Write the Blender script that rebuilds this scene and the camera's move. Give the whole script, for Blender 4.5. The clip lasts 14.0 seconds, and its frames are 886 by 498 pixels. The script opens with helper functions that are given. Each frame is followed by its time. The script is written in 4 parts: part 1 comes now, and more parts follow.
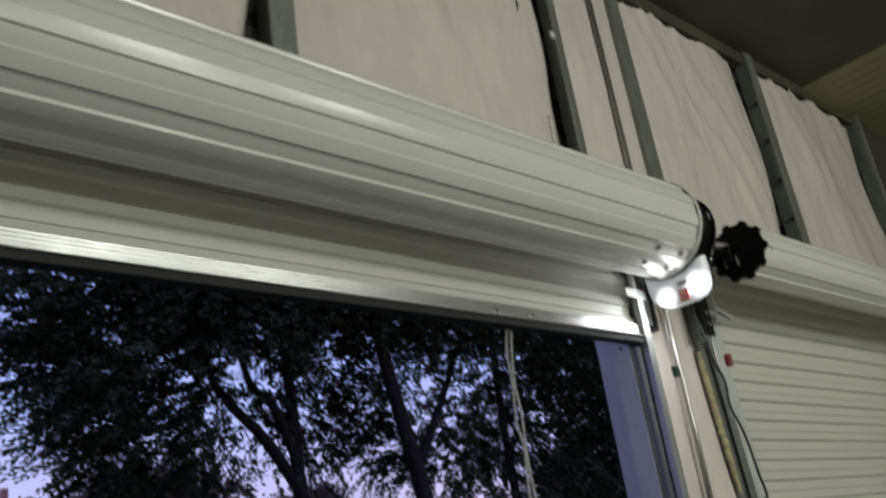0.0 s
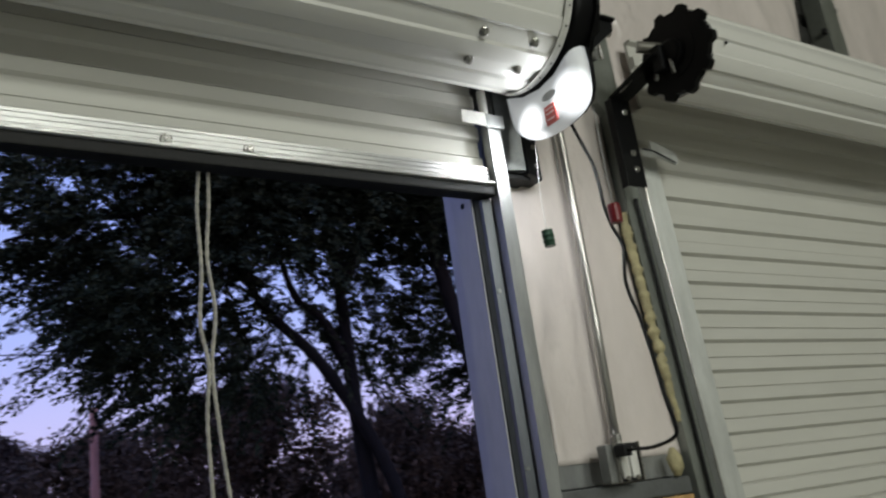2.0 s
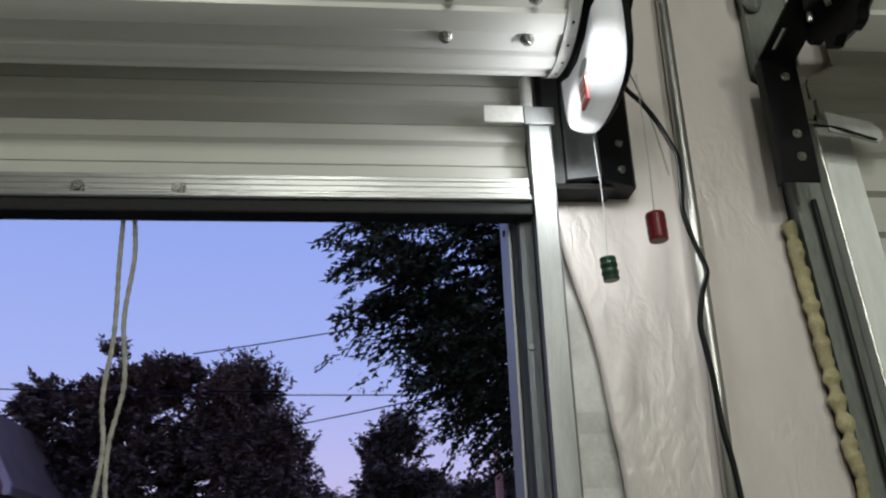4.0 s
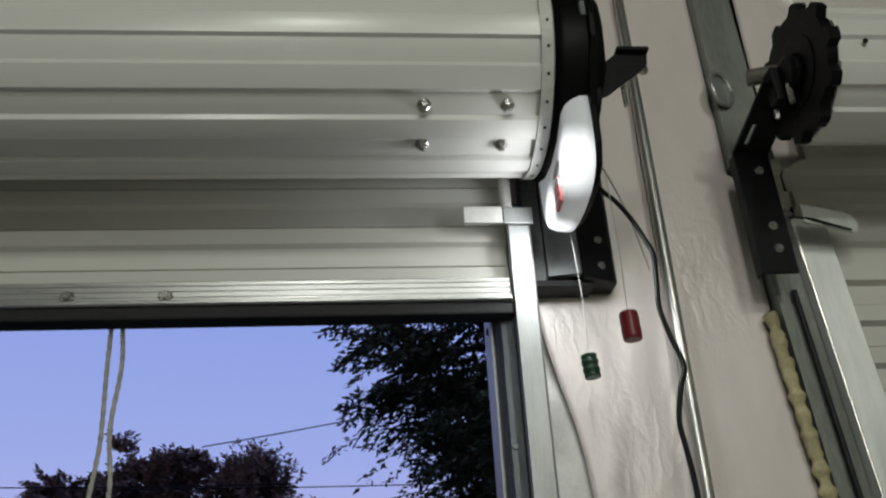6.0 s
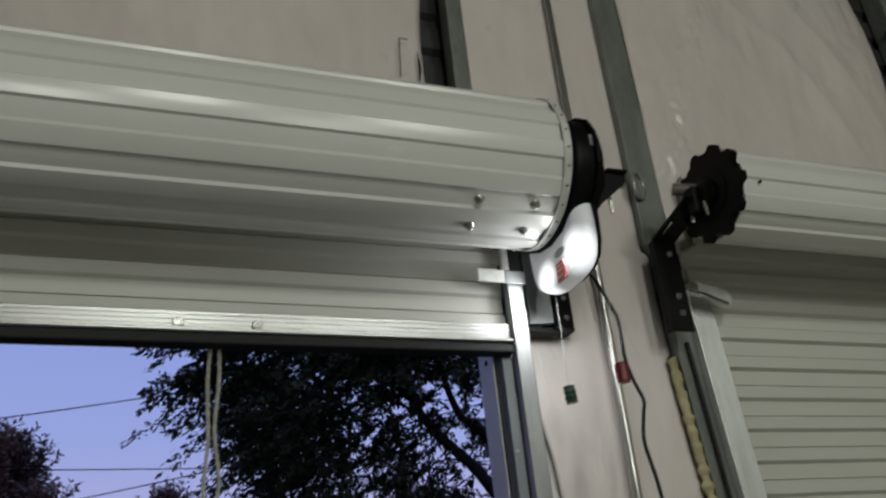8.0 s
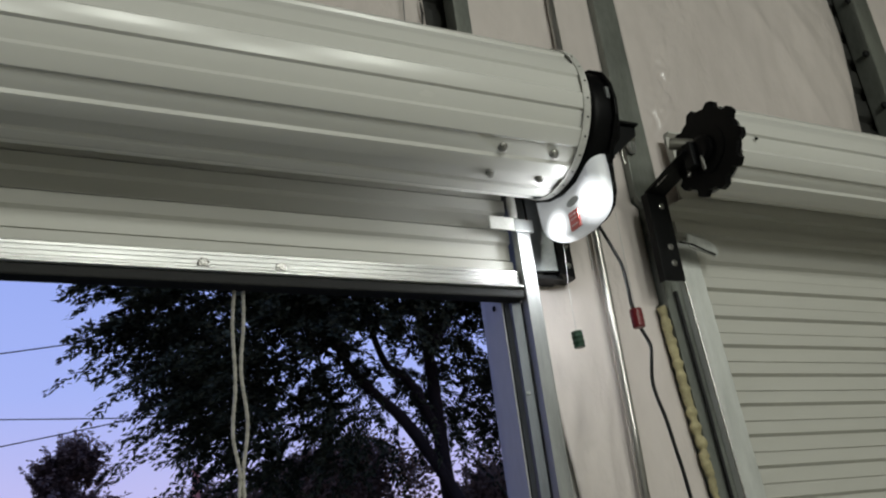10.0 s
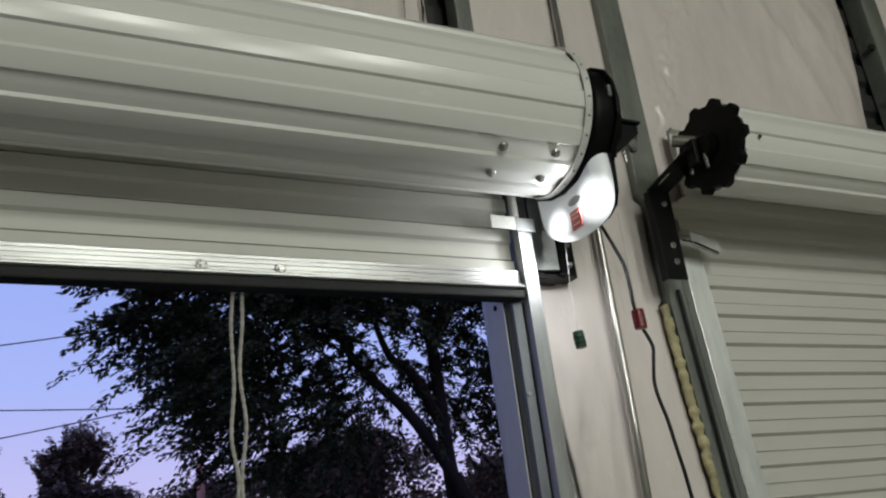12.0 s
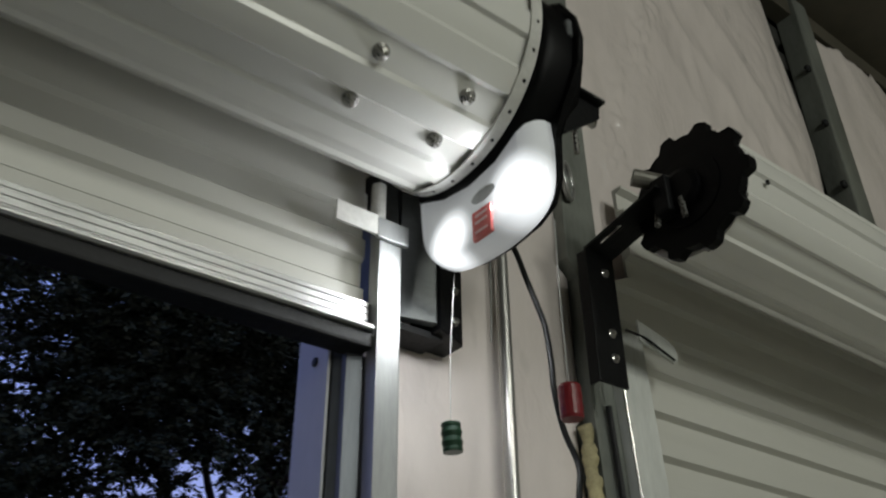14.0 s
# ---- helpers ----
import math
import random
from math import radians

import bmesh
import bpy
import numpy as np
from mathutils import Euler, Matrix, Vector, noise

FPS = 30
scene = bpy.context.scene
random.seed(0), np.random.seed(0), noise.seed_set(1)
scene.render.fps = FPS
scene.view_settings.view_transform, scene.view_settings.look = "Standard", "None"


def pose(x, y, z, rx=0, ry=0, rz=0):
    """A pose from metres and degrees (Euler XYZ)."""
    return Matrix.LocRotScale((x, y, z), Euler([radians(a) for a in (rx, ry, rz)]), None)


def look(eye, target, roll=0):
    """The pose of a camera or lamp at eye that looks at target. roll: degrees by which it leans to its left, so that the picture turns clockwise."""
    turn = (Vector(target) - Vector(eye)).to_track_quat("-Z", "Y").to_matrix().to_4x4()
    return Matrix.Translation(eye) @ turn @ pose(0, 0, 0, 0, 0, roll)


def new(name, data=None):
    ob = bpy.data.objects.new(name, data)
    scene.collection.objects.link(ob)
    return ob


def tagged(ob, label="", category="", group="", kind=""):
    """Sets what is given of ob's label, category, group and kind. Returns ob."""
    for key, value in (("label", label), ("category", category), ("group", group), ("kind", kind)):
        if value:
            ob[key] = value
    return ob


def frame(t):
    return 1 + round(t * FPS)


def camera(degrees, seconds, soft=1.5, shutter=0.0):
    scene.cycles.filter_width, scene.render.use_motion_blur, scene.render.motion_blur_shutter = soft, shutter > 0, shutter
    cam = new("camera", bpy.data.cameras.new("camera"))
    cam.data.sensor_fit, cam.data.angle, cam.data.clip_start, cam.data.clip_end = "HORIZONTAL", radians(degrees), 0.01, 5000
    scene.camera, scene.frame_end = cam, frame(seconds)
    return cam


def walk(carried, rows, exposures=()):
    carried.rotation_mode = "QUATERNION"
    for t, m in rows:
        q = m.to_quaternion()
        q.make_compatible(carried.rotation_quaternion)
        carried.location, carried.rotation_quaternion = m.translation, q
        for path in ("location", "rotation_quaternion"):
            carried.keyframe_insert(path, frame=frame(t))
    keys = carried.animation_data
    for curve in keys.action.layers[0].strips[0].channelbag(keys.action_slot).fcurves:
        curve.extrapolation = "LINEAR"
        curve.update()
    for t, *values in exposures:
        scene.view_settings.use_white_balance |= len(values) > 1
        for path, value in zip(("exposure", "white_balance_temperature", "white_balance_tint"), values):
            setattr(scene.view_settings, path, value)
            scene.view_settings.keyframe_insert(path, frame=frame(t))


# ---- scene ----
cam = camera(54.0, 14.0, soft=2.2, shutter=0.4)
PATH = [
    (0, (0.154, -0.018, 1.502), (1.453, 1.312, 2.239), -8.5),
    (0.5, (0.381, 0.043, 1.545), (1.762, 1.37, 2.123), -10.4),
    (1, (0.723, 0.111, 1.573), (2.107, 1.436, 2.146), -10.8),
    (1.5, (1.103, 0.149, 1.549), (2.45, 1.529, 2.079), -10.7),
    (2, (1.424, 0.226, 1.549), (2.517, 1.793, 2.142), -8.1),
    (2.5, (1.728, 0.283, 1.589), (2.642, 1.949, 2.212), -6.2),
    (3, (1.986, 0.292, 1.625), (2.597, 2.078, 2.285), -3.3),
    (3.5, (2.134, 0.353, 1.628), (2.495, 2.185, 2.345), -2.1),
    (4, (2.207, 0.357, 1.632), (2.397, 2.2, 2.384), -1.9),
    (6.5, (2.247, 0.292, 1.645), (2.419, 2.027, 2.626), -3.4),
    (7, (2.098, 0.214, 1.578), (2.593, 1.873, 2.579), -5.4),
    (7.5, (1.844, 0.108, 1.592), (2.523, 1.722, 2.559), -6.6),
    (8, (1.702, 0.003, 1.602), (2.398, 1.669, 2.462), -6.0),
    (8.5, (1.533, 0.045, 1.599), (2.292, 1.709, 2.407), -6.0),
    (9, (1.492, 0.074, 1.601), (2.352, 1.702, 2.382), -6.4),
    (11.5, (1.523, 0.067, 1.612), (2.415, 1.71, 2.322), -7.4),
    (12, (1.514, 0.072, 1.626), (2.398, 1.716, 2.345), -7.1),
    (12.5, (1.507, 0.114, 1.612), (2.386, 1.757, 2.339), -6.3),
    (13, (1.557, 0.245, 1.612), (2.463, 1.834, 2.422), -4.6),
    (13.5, (1.777, 0.462, 1.613), (2.723, 1.908, 2.621), -1.2),
    (14, (1.966, 0.727, 1.718), (3.006, 2.068, 2.776), -0.7),
]
walk(cam, [(t, look(eye, target, roll)) for t, eye, target, roll in PATH], [(0, 0.12), (1.5, 0.12), (2.2, 0.10), (3.0, -0.06), (4.2, -0.10), (6.4, -0.30), (7.5, -0.40), (8.0, -0.38), (8.5, -0.06), (9.2, -0.06), (11.3, 0.0), (12.2, 0.0), (12.9, 0.07), (13.5, -0.08), (14, -0.30)])

# ---- world and light ----
world = bpy.data.worlds.new("dusk")
scene.world = world
world.use_nodes = True
wn, wl = world.node_tree.nodes, world.node_tree.links
bg = wn["Background"]
wtc = wn.new("ShaderNodeTexCoord")
wsep = wn.new("ShaderNodeSeparateXYZ")
wramp = wn.new("ShaderNodeValToRGB")
wl.new(wtc.outputs["Generated"], wsep.inputs[0])
wl.new(wsep.outputs["Z"], wramp.inputs[0])
wl.new(wramp.outputs[0], bg.inputs[0])
wr = wramp.color_ramp
wr.elements[0].position, wr.elements[0].color = 0.0, (0.82, 0.60, 0.80, 1)
wr.elements[1].position, wr.elements[1].color = 1.0, (0.16, 0.20, 0.55, 1)
for p, c in ((0.12, (0.57, 0.545, 0.90, 1)), (0.24, (0.40, 0.485, 0.95, 1)), (0.45, (0.29, 0.40, 0.91, 1))):
    e = wr.elements.new(p)
    e.color = c
bg.inputs[1].default_value = 1.0


def area_lamp(name, eye, target, sx, sy, watts, color):
    d = bpy.data.lights.new(name, "AREA")
    d.shape, d.size, d.size_y, d.energy, d.color = "RECTANGLE", sx, sy, watts, color
    ob = new(name, d)
    ob.matrix_world = look(eye, target)
    return ob


# two rows of ceiling lamps further back in the room
for lx, ly, lz, size, watts in ((1.95, -2.1, 3.60, 0.20, 21.5), (3.30, -2.1, 3.60, 0.20, 20.5), (1.00, -5.2, 3.30, 0.40, 53), (3.40, -5.2, 3.30, 0.40, 37)):
    area_lamp("ceiling_lamp_light", (lx, ly, lz), (lx, 0.4, 0.6), size, max(0.25, 3.2 * size - 0.45), watts, (0.965, 1.0, 0.90))
# the opener's own two lamps, at its cover
for ly, lz in ((1.325, 2.292), (1.432, 2.287)):
    area_lamp("opener_lamp_and_fill", (2.5105, ly, lz), (2.40, ly - 0.01, lz - 0.035), 0.034, 0.034, 0.34, (0.94, 0.98, 1.0))


# an added fill under the cover that brightens the wall sheet below the opener
area_lamp("opener_lamp_and_fill", (2.535, 1.415, 2.2455), (2.63, 1.52, 1.6), 0.14, 0.03, 0.62, (0.94, 0.98, 1.0))


# ---- materials ----
def material(name, color, rough=0.5, metal=0.0, var=0.12, scale=6.0, bump=0.0, bscale=60.0, color2=None, stretch=(1, 1, 1), rvar=0.1, coat=0.0, piece=0.0, spec=0.5, bdetail=5):
    m = bpy.data.materials.new(name)
    m.use_nodes = True
    n, l = m.node_tree.nodes, m.node_tree.links
    b = n["Principled BSDF"]
    tc = n.new("ShaderNodeTexCoord")
    mp = n.new("ShaderNodeMapping")
    mp.inputs["Scale"].default_value = stretch
    l.new(tc.outputs["Object"], mp.inputs[0])
    n1 = n.new("ShaderNodeTexNoise")
    n1.inputs["Scale"].default_value, n1.inputs["Detail"].default_value = scale, 6
    n2 = n.new("ShaderNodeTexNoise")
    n2.inputs["Scale"].default_value, n2.inputs["Detail"].default_value = scale * 9, 4
    l.new(mp.outputs[0], n1.inputs[0])
    l.new(mp.outputs[0], n2.inputs[0])
    mix = n.new("ShaderNodeMix")
    mix.data_type = "RGBA"
    c2 = color2 or tuple(c * (1 - 2.2 * var) for c in color)
    mix.inputs["A"].default_value = (*c2, 1)
    mix.inputs["B"].default_value = (*color, 1)
    add = n.new("ShaderNodeMath")
    add.operation = "MULTIPLY_ADD"
    l.new(n2.outputs[0], add.inputs[0])
    add.inputs[1].default_value = 0.4
    l.new(n1.outputs[0], add.inputs[2])
    rg = n.new("ShaderNodeMapRange")
    rg.inputs["From Min"].default_value, rg.inputs["From Max"].default_value = 0.45, 0.9
    l.new(add.outputs[0], rg.inputs["Value"])
    l.new(rg.outputs[0], mix.inputs["Factor"])
    out = mix.outputs["Result"]
    if piece:
        oi = n.new("ShaderNodeObjectInfo")
        hs = n.new("ShaderNodeHueSaturation")
        pr = n.new("ShaderNodeMapRange")
        pr.inputs["To Min"].default_value, pr.inputs["To Max"].default_value = 1 - piece, 1 + piece
        l.new(oi.outputs["Random"], pr.inputs["Value"])
        l.new(pr.outputs[0], hs.inputs["Value"])
        l.new(out, hs.inputs["Color"])
        out = hs.outputs[0]
    l.new(out, b.inputs["Base Color"])
    rr = n.new("ShaderNodeMapRange")
    rr.inputs["To Min"].default_value, rr.inputs["To Max"].default_value = max(0.02, rough - rvar), min(1, rough + rvar)
    l.new(n2.outputs[0], rr.inputs["Value"])
    l.new(rr.outputs[0], b.inputs["Roughness"])
    b.inputs["Metallic"].default_value = metal
    b.inputs["Specular IOR Level"].default_value = spec
    b.inputs["Coat Weight"].default_value = coat
    if bump:
        n3 = n.new("ShaderNodeTexNoise")
        n3.inputs["Scale"].default_value, n3.inputs["Detail"].default_value = bscale, bdetail
        l.new(mp.outputs[0], n3.inputs[0])
        bp = n.new("ShaderNodeBump")
        bp.inputs["Strength"].default_value, bp.inputs["Distance"].default_value = bump, 0.01
        l.new(n3.outputs[0], bp.inputs["Height"])
        l.new(bp.outputs[0], b.inputs["Normal"])
    return m


M = {}
M["door"] = material("painted_door_steel", (0.70, 0.69, 0.66), 0.25, 0, 0.035, 1.4, 0.06, 7, rvar=0.06, stretch=(0.35, 1, 1))
# the roll's paint again, darker and duller for the weaker light on flat sheets
M["door_flat"] = material("dimmed_door_paint", (0.61, 0.60, 0.56), 0.40, 0, 0.06, 1.6, 0.05, 9, rvar=0.08, stretch=(0.3, 1, 1.4), spec=0.3)
M["rim"] = material("worn_white_rim", (0.66, 0.65, 0.62), 0.42, 0, 0.14, 16, 0.1, 80)
M["foil"] = material("white_vapour_barrier", (0.73, 0.66, 0.635), 0.25, 0, 0.05, 2.2, 0.32, 4.5, rvar=0.04, stretch=(1.6, 1, 0.8), bdetail=1.5)
fn, fl = M["foil"].node_tree.nodes, M["foil"].node_tree.links
fb = fn["Principled BSDF"]
ftc = fn.new("ShaderNodeTexCoord")
fmp = fn.new("ShaderNodeMapping")
fmp.inputs["Scale"].default_value = (1.5, 1, 0.75)
fmp.inputs["Rotation"].default_value = (0, 0.35, 0)
fl.new(ftc.outputs["Object"], fmp.inputs[0])
crinkle = fn.new("ShaderNodeTexNoise")
crinkle.inputs["Scale"].default_value, crinkle.inputs["Detail"].default_value, crinkle.inputs["Distortion"].default_value = 19.0, 4.0, 0.3
where = fn.new("ShaderNodeTexNoise")
where.inputs["Scale"].default_value, where.inputs["Detail"].default_value = 4.2, 2
smudge = fn.new("ShaderNodeTexNoise")
smudge.inputs["Scale"].default_value, smudge.inputs["Detail"].default_value = 11.0, 3
for node in (crinkle, where, smudge):
    fl.new(fmp.outputs[0], node.inputs[0])
# ridges only where the sheet is crumpled
ridge = fn.new("ShaderNodeMath")
ridge.operation = "PINGPONG"
ridge.inputs[1].default_value = 0.11
fl.new(crinkle.outputs[0], ridge.inputs[0])
wr_ = fn.new("ShaderNodeMapRange")
wr_.inputs["From Min"].default_value, wr_.inputs["From Max"].default_value = 0.38, 0.62
wr_.inputs["To Min"].default_value = 0.0
fl.new(where.outputs[0], wr_.inputs["Value"])
rm = fn.new("ShaderNodeMath")
rm.operation = "MULTIPLY"
fl.new(ridge.outputs[0], rm.inputs[0])
fl.new(wr_.outputs[0], rm.inputs[1])
fbump = fn.new("ShaderNodeBump")
fbump.inputs["Strength"].default_value, fbump.inputs["Distance"].default_value = 0.34, 0.022
fl.new(rm.outputs[0], fbump.inputs["Height"])
fl.new(fb.inputs["Normal"].links[0].from_socket, fbump.inputs["Normal"])
fl.new(fbump.outputs[0], fb.inputs["Normal"])
sm = fn.new("ShaderNodeMapRange")
sm.inputs["From Min"].default_value, sm.inputs["From Max"].default_value = 0.68, 0.78
sm.inputs["To Max"].default_value = 0.25
fl.new(smudge.outputs[0], sm.inputs["Value"])
smix = fn.new("ShaderNodeMix")
smix.data_type = "RGBA"
fl.new(sm.outputs[0], smix.inputs["Factor"])
fl.new(fb.inputs["Base Color"].links[0].from_socket, smix.inputs["A"])
smix.inputs["B"].default_value = (0.36, 0.34, 0.32, 1)
fl.new(smix.outputs["Result"], fb.inputs["Base Color"])
# streaks of lighter and darker colour imitate the sheen of fine vertical crinkles
streak = fn.new("ShaderNodeTexNoise")
streak.inputs["Scale"].default_value, streak.inputs["Detail"].default_value = 6.0, 4.0
stmap = fn.new("ShaderNodeMapping")
stmap.inputs["Scale"].default_value = (2.6, 1, 0.8)
stmap.inputs["Rotation"].default_value = (0, -0.06, 0)
fl.new(ftc.outputs["Object"], stmap.inputs[0])
fl.new(stmap.outputs[0], streak.inputs[0])
strange = fn.new("ShaderNodeMapRange")
strange.inputs["From Min"].default_value, strange.inputs["From Max"].default_value = 0.35, 0.68
strange.inputs["To Min"].default_value, strange.inputs["To Max"].default_value = 0.965, 1.035
fl.new(streak.outputs[0], strange.inputs["Value"])
sthsv = fn.new("ShaderNodeHueSaturation")
fl.new(strange.outputs[0], sthsv.inputs["Value"])
fl.new(smix.outputs["Result"], sthsv.inputs["Color"])
fl.new(sthsv.outputs[0], fb.inputs["Base Color"])
# near black: the shade of the cavity behind the lining is in this colour
M["foil_back"] = material("shade_dark_wall_sheet", (0.045, 0.045, 0.042), 0.6, 0.2, 0.2, 8, 0.1, 60)
M["galv"] = material("galvanised_steel", (0.40, 0.41, 0.41), 0.46, 0.6, 0.14, 14, 0.08, 120, stretch=(3, 3, 0.5))
M["galv_pale"] = material("pale_galvanised_steel", (0.56, 0.57, 0.55), 0.48, 0.35, 0.12, 14, 0.06, 120, stretch=(3, 3, 0.5))
M["lip"] = material("dark_blued_steel", (0.115, 0.125, 0.145), 0.36, 0.5, 0.22, 12, 0.06, 90, stretch=(3, 3, 0.4))
M["alu"] = material("brushed_aluminium", (0.44, 0.44, 0.435), 0.30, 0.7, 0.06, 10, 0.05, 200, stretch=(0.1, 4, 4))
M["tube"] = material("olive_grey_steel_tube", (0.27, 0.285, 0.26), 0.40, 0.35, 0.2, 8, 0.08, 90, stretch=(2, 2, 0.5))
M["trim"] = material("pale_jamb_trim", (0.50, 0.50, 0.52), 0.45, 0.0, 0.1, 7, 0.06, 80, stretch=(1, 1, 0.3))
M["black"] = material("black_painted_steel", (0.005, 0.0053, 0.0062), 0.5, 0.0, 0.2, 20, 0.08, 120, spec=0.18)
M["plastic"] = material("black_plastic_housing", (0.003, 0.003, 0.0036), 0.45, 0.0, 0.15, 20, 0.04, 150, spec=0.12)
M["rubber"] = material("black_rubber", (0.006, 0.006, 0.0075), 0.7, 0.0, 0.3, 18, 0.15, 90)
M["bracket"] = material("grey_bracket_steel", (0.20, 0.21, 0.215), 0.38, 0.5, 0.18, 14, 0.06, 90)
M["axle"] = material("dull_bronze_steel", (0.20, 0.19, 0.165), 0.45, 0.4, 0.2, 30, 0.08, 90)
M["bolt"] = material("zinc_bolt", (0.48, 0.47, 0.45), 0.28, 0.9, 0.2, 40)
M["wire_black"] = material("black_cable_sheath", (0.005, 0.005, 0.0055), 0.5, 0, 0.2, 30, spec=0.22)
M["rope"] = material("off_white_rope", (0.52, 0.50, 0.44), 0.8, 0, 0.2, 60, 0.5, 260)
M["cord"] = material("grey_pull_cord", (0.45, 0.45, 0.44), 0.6, 0, 0.1, 60)
M["red"] = material("red_plastic", (0.19, 0.010, 0.016), 0.35, 0, 0.2, 30, 0.05, 90)
M["green"] = material("dark_green_plastic", (0.010, 0.042, 0.022), 0.35, 0, 0.2, 30, 0.05, 90)
M["redlabel"] = material("red_label", (0.66, 0.13, 0.12), 0.5, 0, 0.1, 30)
M["labelbar"] = material("pale_label_print", (0.80, 0.55, 0.55), 0.5, 0, 0.05, 30)
M["foam"] = material("yellow_spray_foam", (0.50, 0.44, 0.25), 0.75, 0, 0.25, 22, 0.5, 60)
M["box"] = material("grey_outlet_box", (0.23, 0.235, 0.23), 0.42, 0.3, 0.15, 16, 0.05, 90)
M["outlet"] = material("white_outlet_face", (0.72, 0.71, 0.68), 0.35, 0, 0.05, 20)
M["conduit"] = material("conduit_pipe", (0.50, 0.49, 0.47), 0.32, 0.8, 0.15, 14, 0.05, 120, stretch=(2, 2, 0.4))
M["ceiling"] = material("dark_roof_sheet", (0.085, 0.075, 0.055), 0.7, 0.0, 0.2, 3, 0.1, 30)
M["beige"] = material("beige_roof_insulation", (0.27, 0.245, 0.15), 0.7, 0.0, 0.1, 2, 0.2, 14)
M["floor"] = material("grey_concrete", (0.52, 0.52, 0.44), 0.70, 0.0, 0.12, 2, 0.2, 50)
M["wall"] = material("room_wall_lining", (0.66, 0.64, 0.60), 0.6, 0.0, 0.1, 2, 0.1, 20)
M["ground"] = material("dusk_grass_ground", (0.05, 0.06, 0.03), 0.95, 0.0, 0.3, 0.6, 0.6, 14)
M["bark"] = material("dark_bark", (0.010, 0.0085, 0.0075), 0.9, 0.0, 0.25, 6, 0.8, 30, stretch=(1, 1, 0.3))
# the reddish light that falls on the pole is painted into this bright wood
M["pole"] = material("red_lit_pole_wood", (0.62, 0.32, 0.26), 0.8, 0.0, 0.2, 5, 0.4, 40, stretch=(1, 1, 0.2))
M["house"] = material("brown_siding", (0.20, 0.145, 0.12), 0.7, 0.0, 0.12, 2, 0.2, 20)
M["fascia"] = material("pale_fascia", (0.42, 0.38, 0.38), 0.6, 0.0, 0.1, 4)
M["roofing"] = material("dark_shingle", (0.07, 0.06, 0.06), 0.9, 0.0, 0.2, 6, 0.5, 30)


def leaf_material(name, c1, c2):
    m = bpy.data.materials.new(name)
    m.use_nodes = True
    n, l = m.node_tree.nodes, m.node_tree.links
    b = n["Principled BSDF"]
    g = n.new("ShaderNodeNewGeometry")
    r = n.new("ShaderNodeValToRGB")
    r.color_ramp.elements[0].color, r.color_ramp.elements[1].color = (*c1, 1), (*c2, 1)
    l.new(g.outputs["Random Per Island"], r.inputs[0])
    tc = n.new("ShaderNodeTexCoord")
    # broad noise puts the lit and shaded sides of leaf clumps into the colour
    clump_shade = n.new("ShaderNodeTexNoise")
    clump_shade.inputs["Scale"].default_value, clump_shade.inputs["Detail"].default_value = 1.1, 2
    l.new(tc.outputs["Object"], clump_shade.inputs[0])
    pr = n.new("ShaderNodeMapRange")
    pr.inputs["From Min"].default_value, pr.inputs["From Max"].default_value = 0.3, 0.7
    pr.inputs["To Min"].default_value, pr.inputs["To Max"].default_value = 0.55, 1.35
    l.new(clump_shade.outputs[0], pr.inputs["Value"])
    hs = n.new("ShaderNodeHueSaturation")
    l.new(pr.outputs[0], hs.inputs["Value"])
    l.new(r.outputs[0], hs.inputs["Color"])
    l.new(hs.outputs[0], b.inputs["Base Color"])
    b.inputs["Roughness"].default_value = 0.8
    b.inputs["Specular IOR Level"].default_value = 0.15
    return m


# far and understorey leaves are paler: extra light and haze are in their colour
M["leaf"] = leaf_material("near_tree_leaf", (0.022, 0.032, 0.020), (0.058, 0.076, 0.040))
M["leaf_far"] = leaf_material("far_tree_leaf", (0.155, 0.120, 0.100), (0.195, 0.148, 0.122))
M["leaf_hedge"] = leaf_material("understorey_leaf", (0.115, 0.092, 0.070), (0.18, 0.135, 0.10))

# osb: strands
osb = material("oriented_strand_board", (0.62, 0.40, 0.17), 0.6, 0, 0.2, 9, 0.3, 40, color2=(0.36, 0.20, 0.075), stretch=(3.5, 1, 1.2))
M["osb"] = osb

# the glowing lens of the opener: two lamps behind a milky cover
lens = bpy.data.materials.new("glowing_milky_lens")
lens.use_nodes = True
ln, ll = lens.node_tree.nodes, lens.node_tree.links
lb = ln["Principled BSDF"]
lb.inputs["Base Color"].default_value = (0.58, 0.59, 0.60, 1)
lb.inputs["Roughness"].default_value = 0.25
lb.inputs["Emission Color"].default_value = (0.93, 0.97, 1.0, 1)
ltc = ln.new("ShaderNodeTexCoord")
total = None
for cx, cy, cz, rad, peak in ((2.525, 1.303, 2.292, 0.058, 2.6), (2.520, 1.420, 2.279, 0.050, 2.8)):
    dist = ln.new("ShaderNodeVectorMath")
    dist.operation = "DISTANCE"
    dist.inputs[1].default_value = (cx, cy, cz)
    ll.new(ltc.outputs["Object"], dist.inputs[0])
    mr = ln.new("ShaderNodeMapRange")
    mr.interpolation_type = "SMOOTHSTEP"
    mr.inputs["From Min"].default_value, mr.inputs["From Max"].default_value = 0.0, rad
    mr.inputs["To Min"].default_value, mr.inputs["To Max"].default_value = peak, 0.10
    ll.new(dist.outputs["Value"], mr.inputs["Value"])
    if total is None:
        total = mr.outputs[0]
    else:
        s = ln.new("ShaderNodeMath")
        s.operation = "ADD"
        ll.new(total, s.inputs[0])
        ll.new(mr.outputs[0], s.inputs[1])
        total = s.outputs[0]
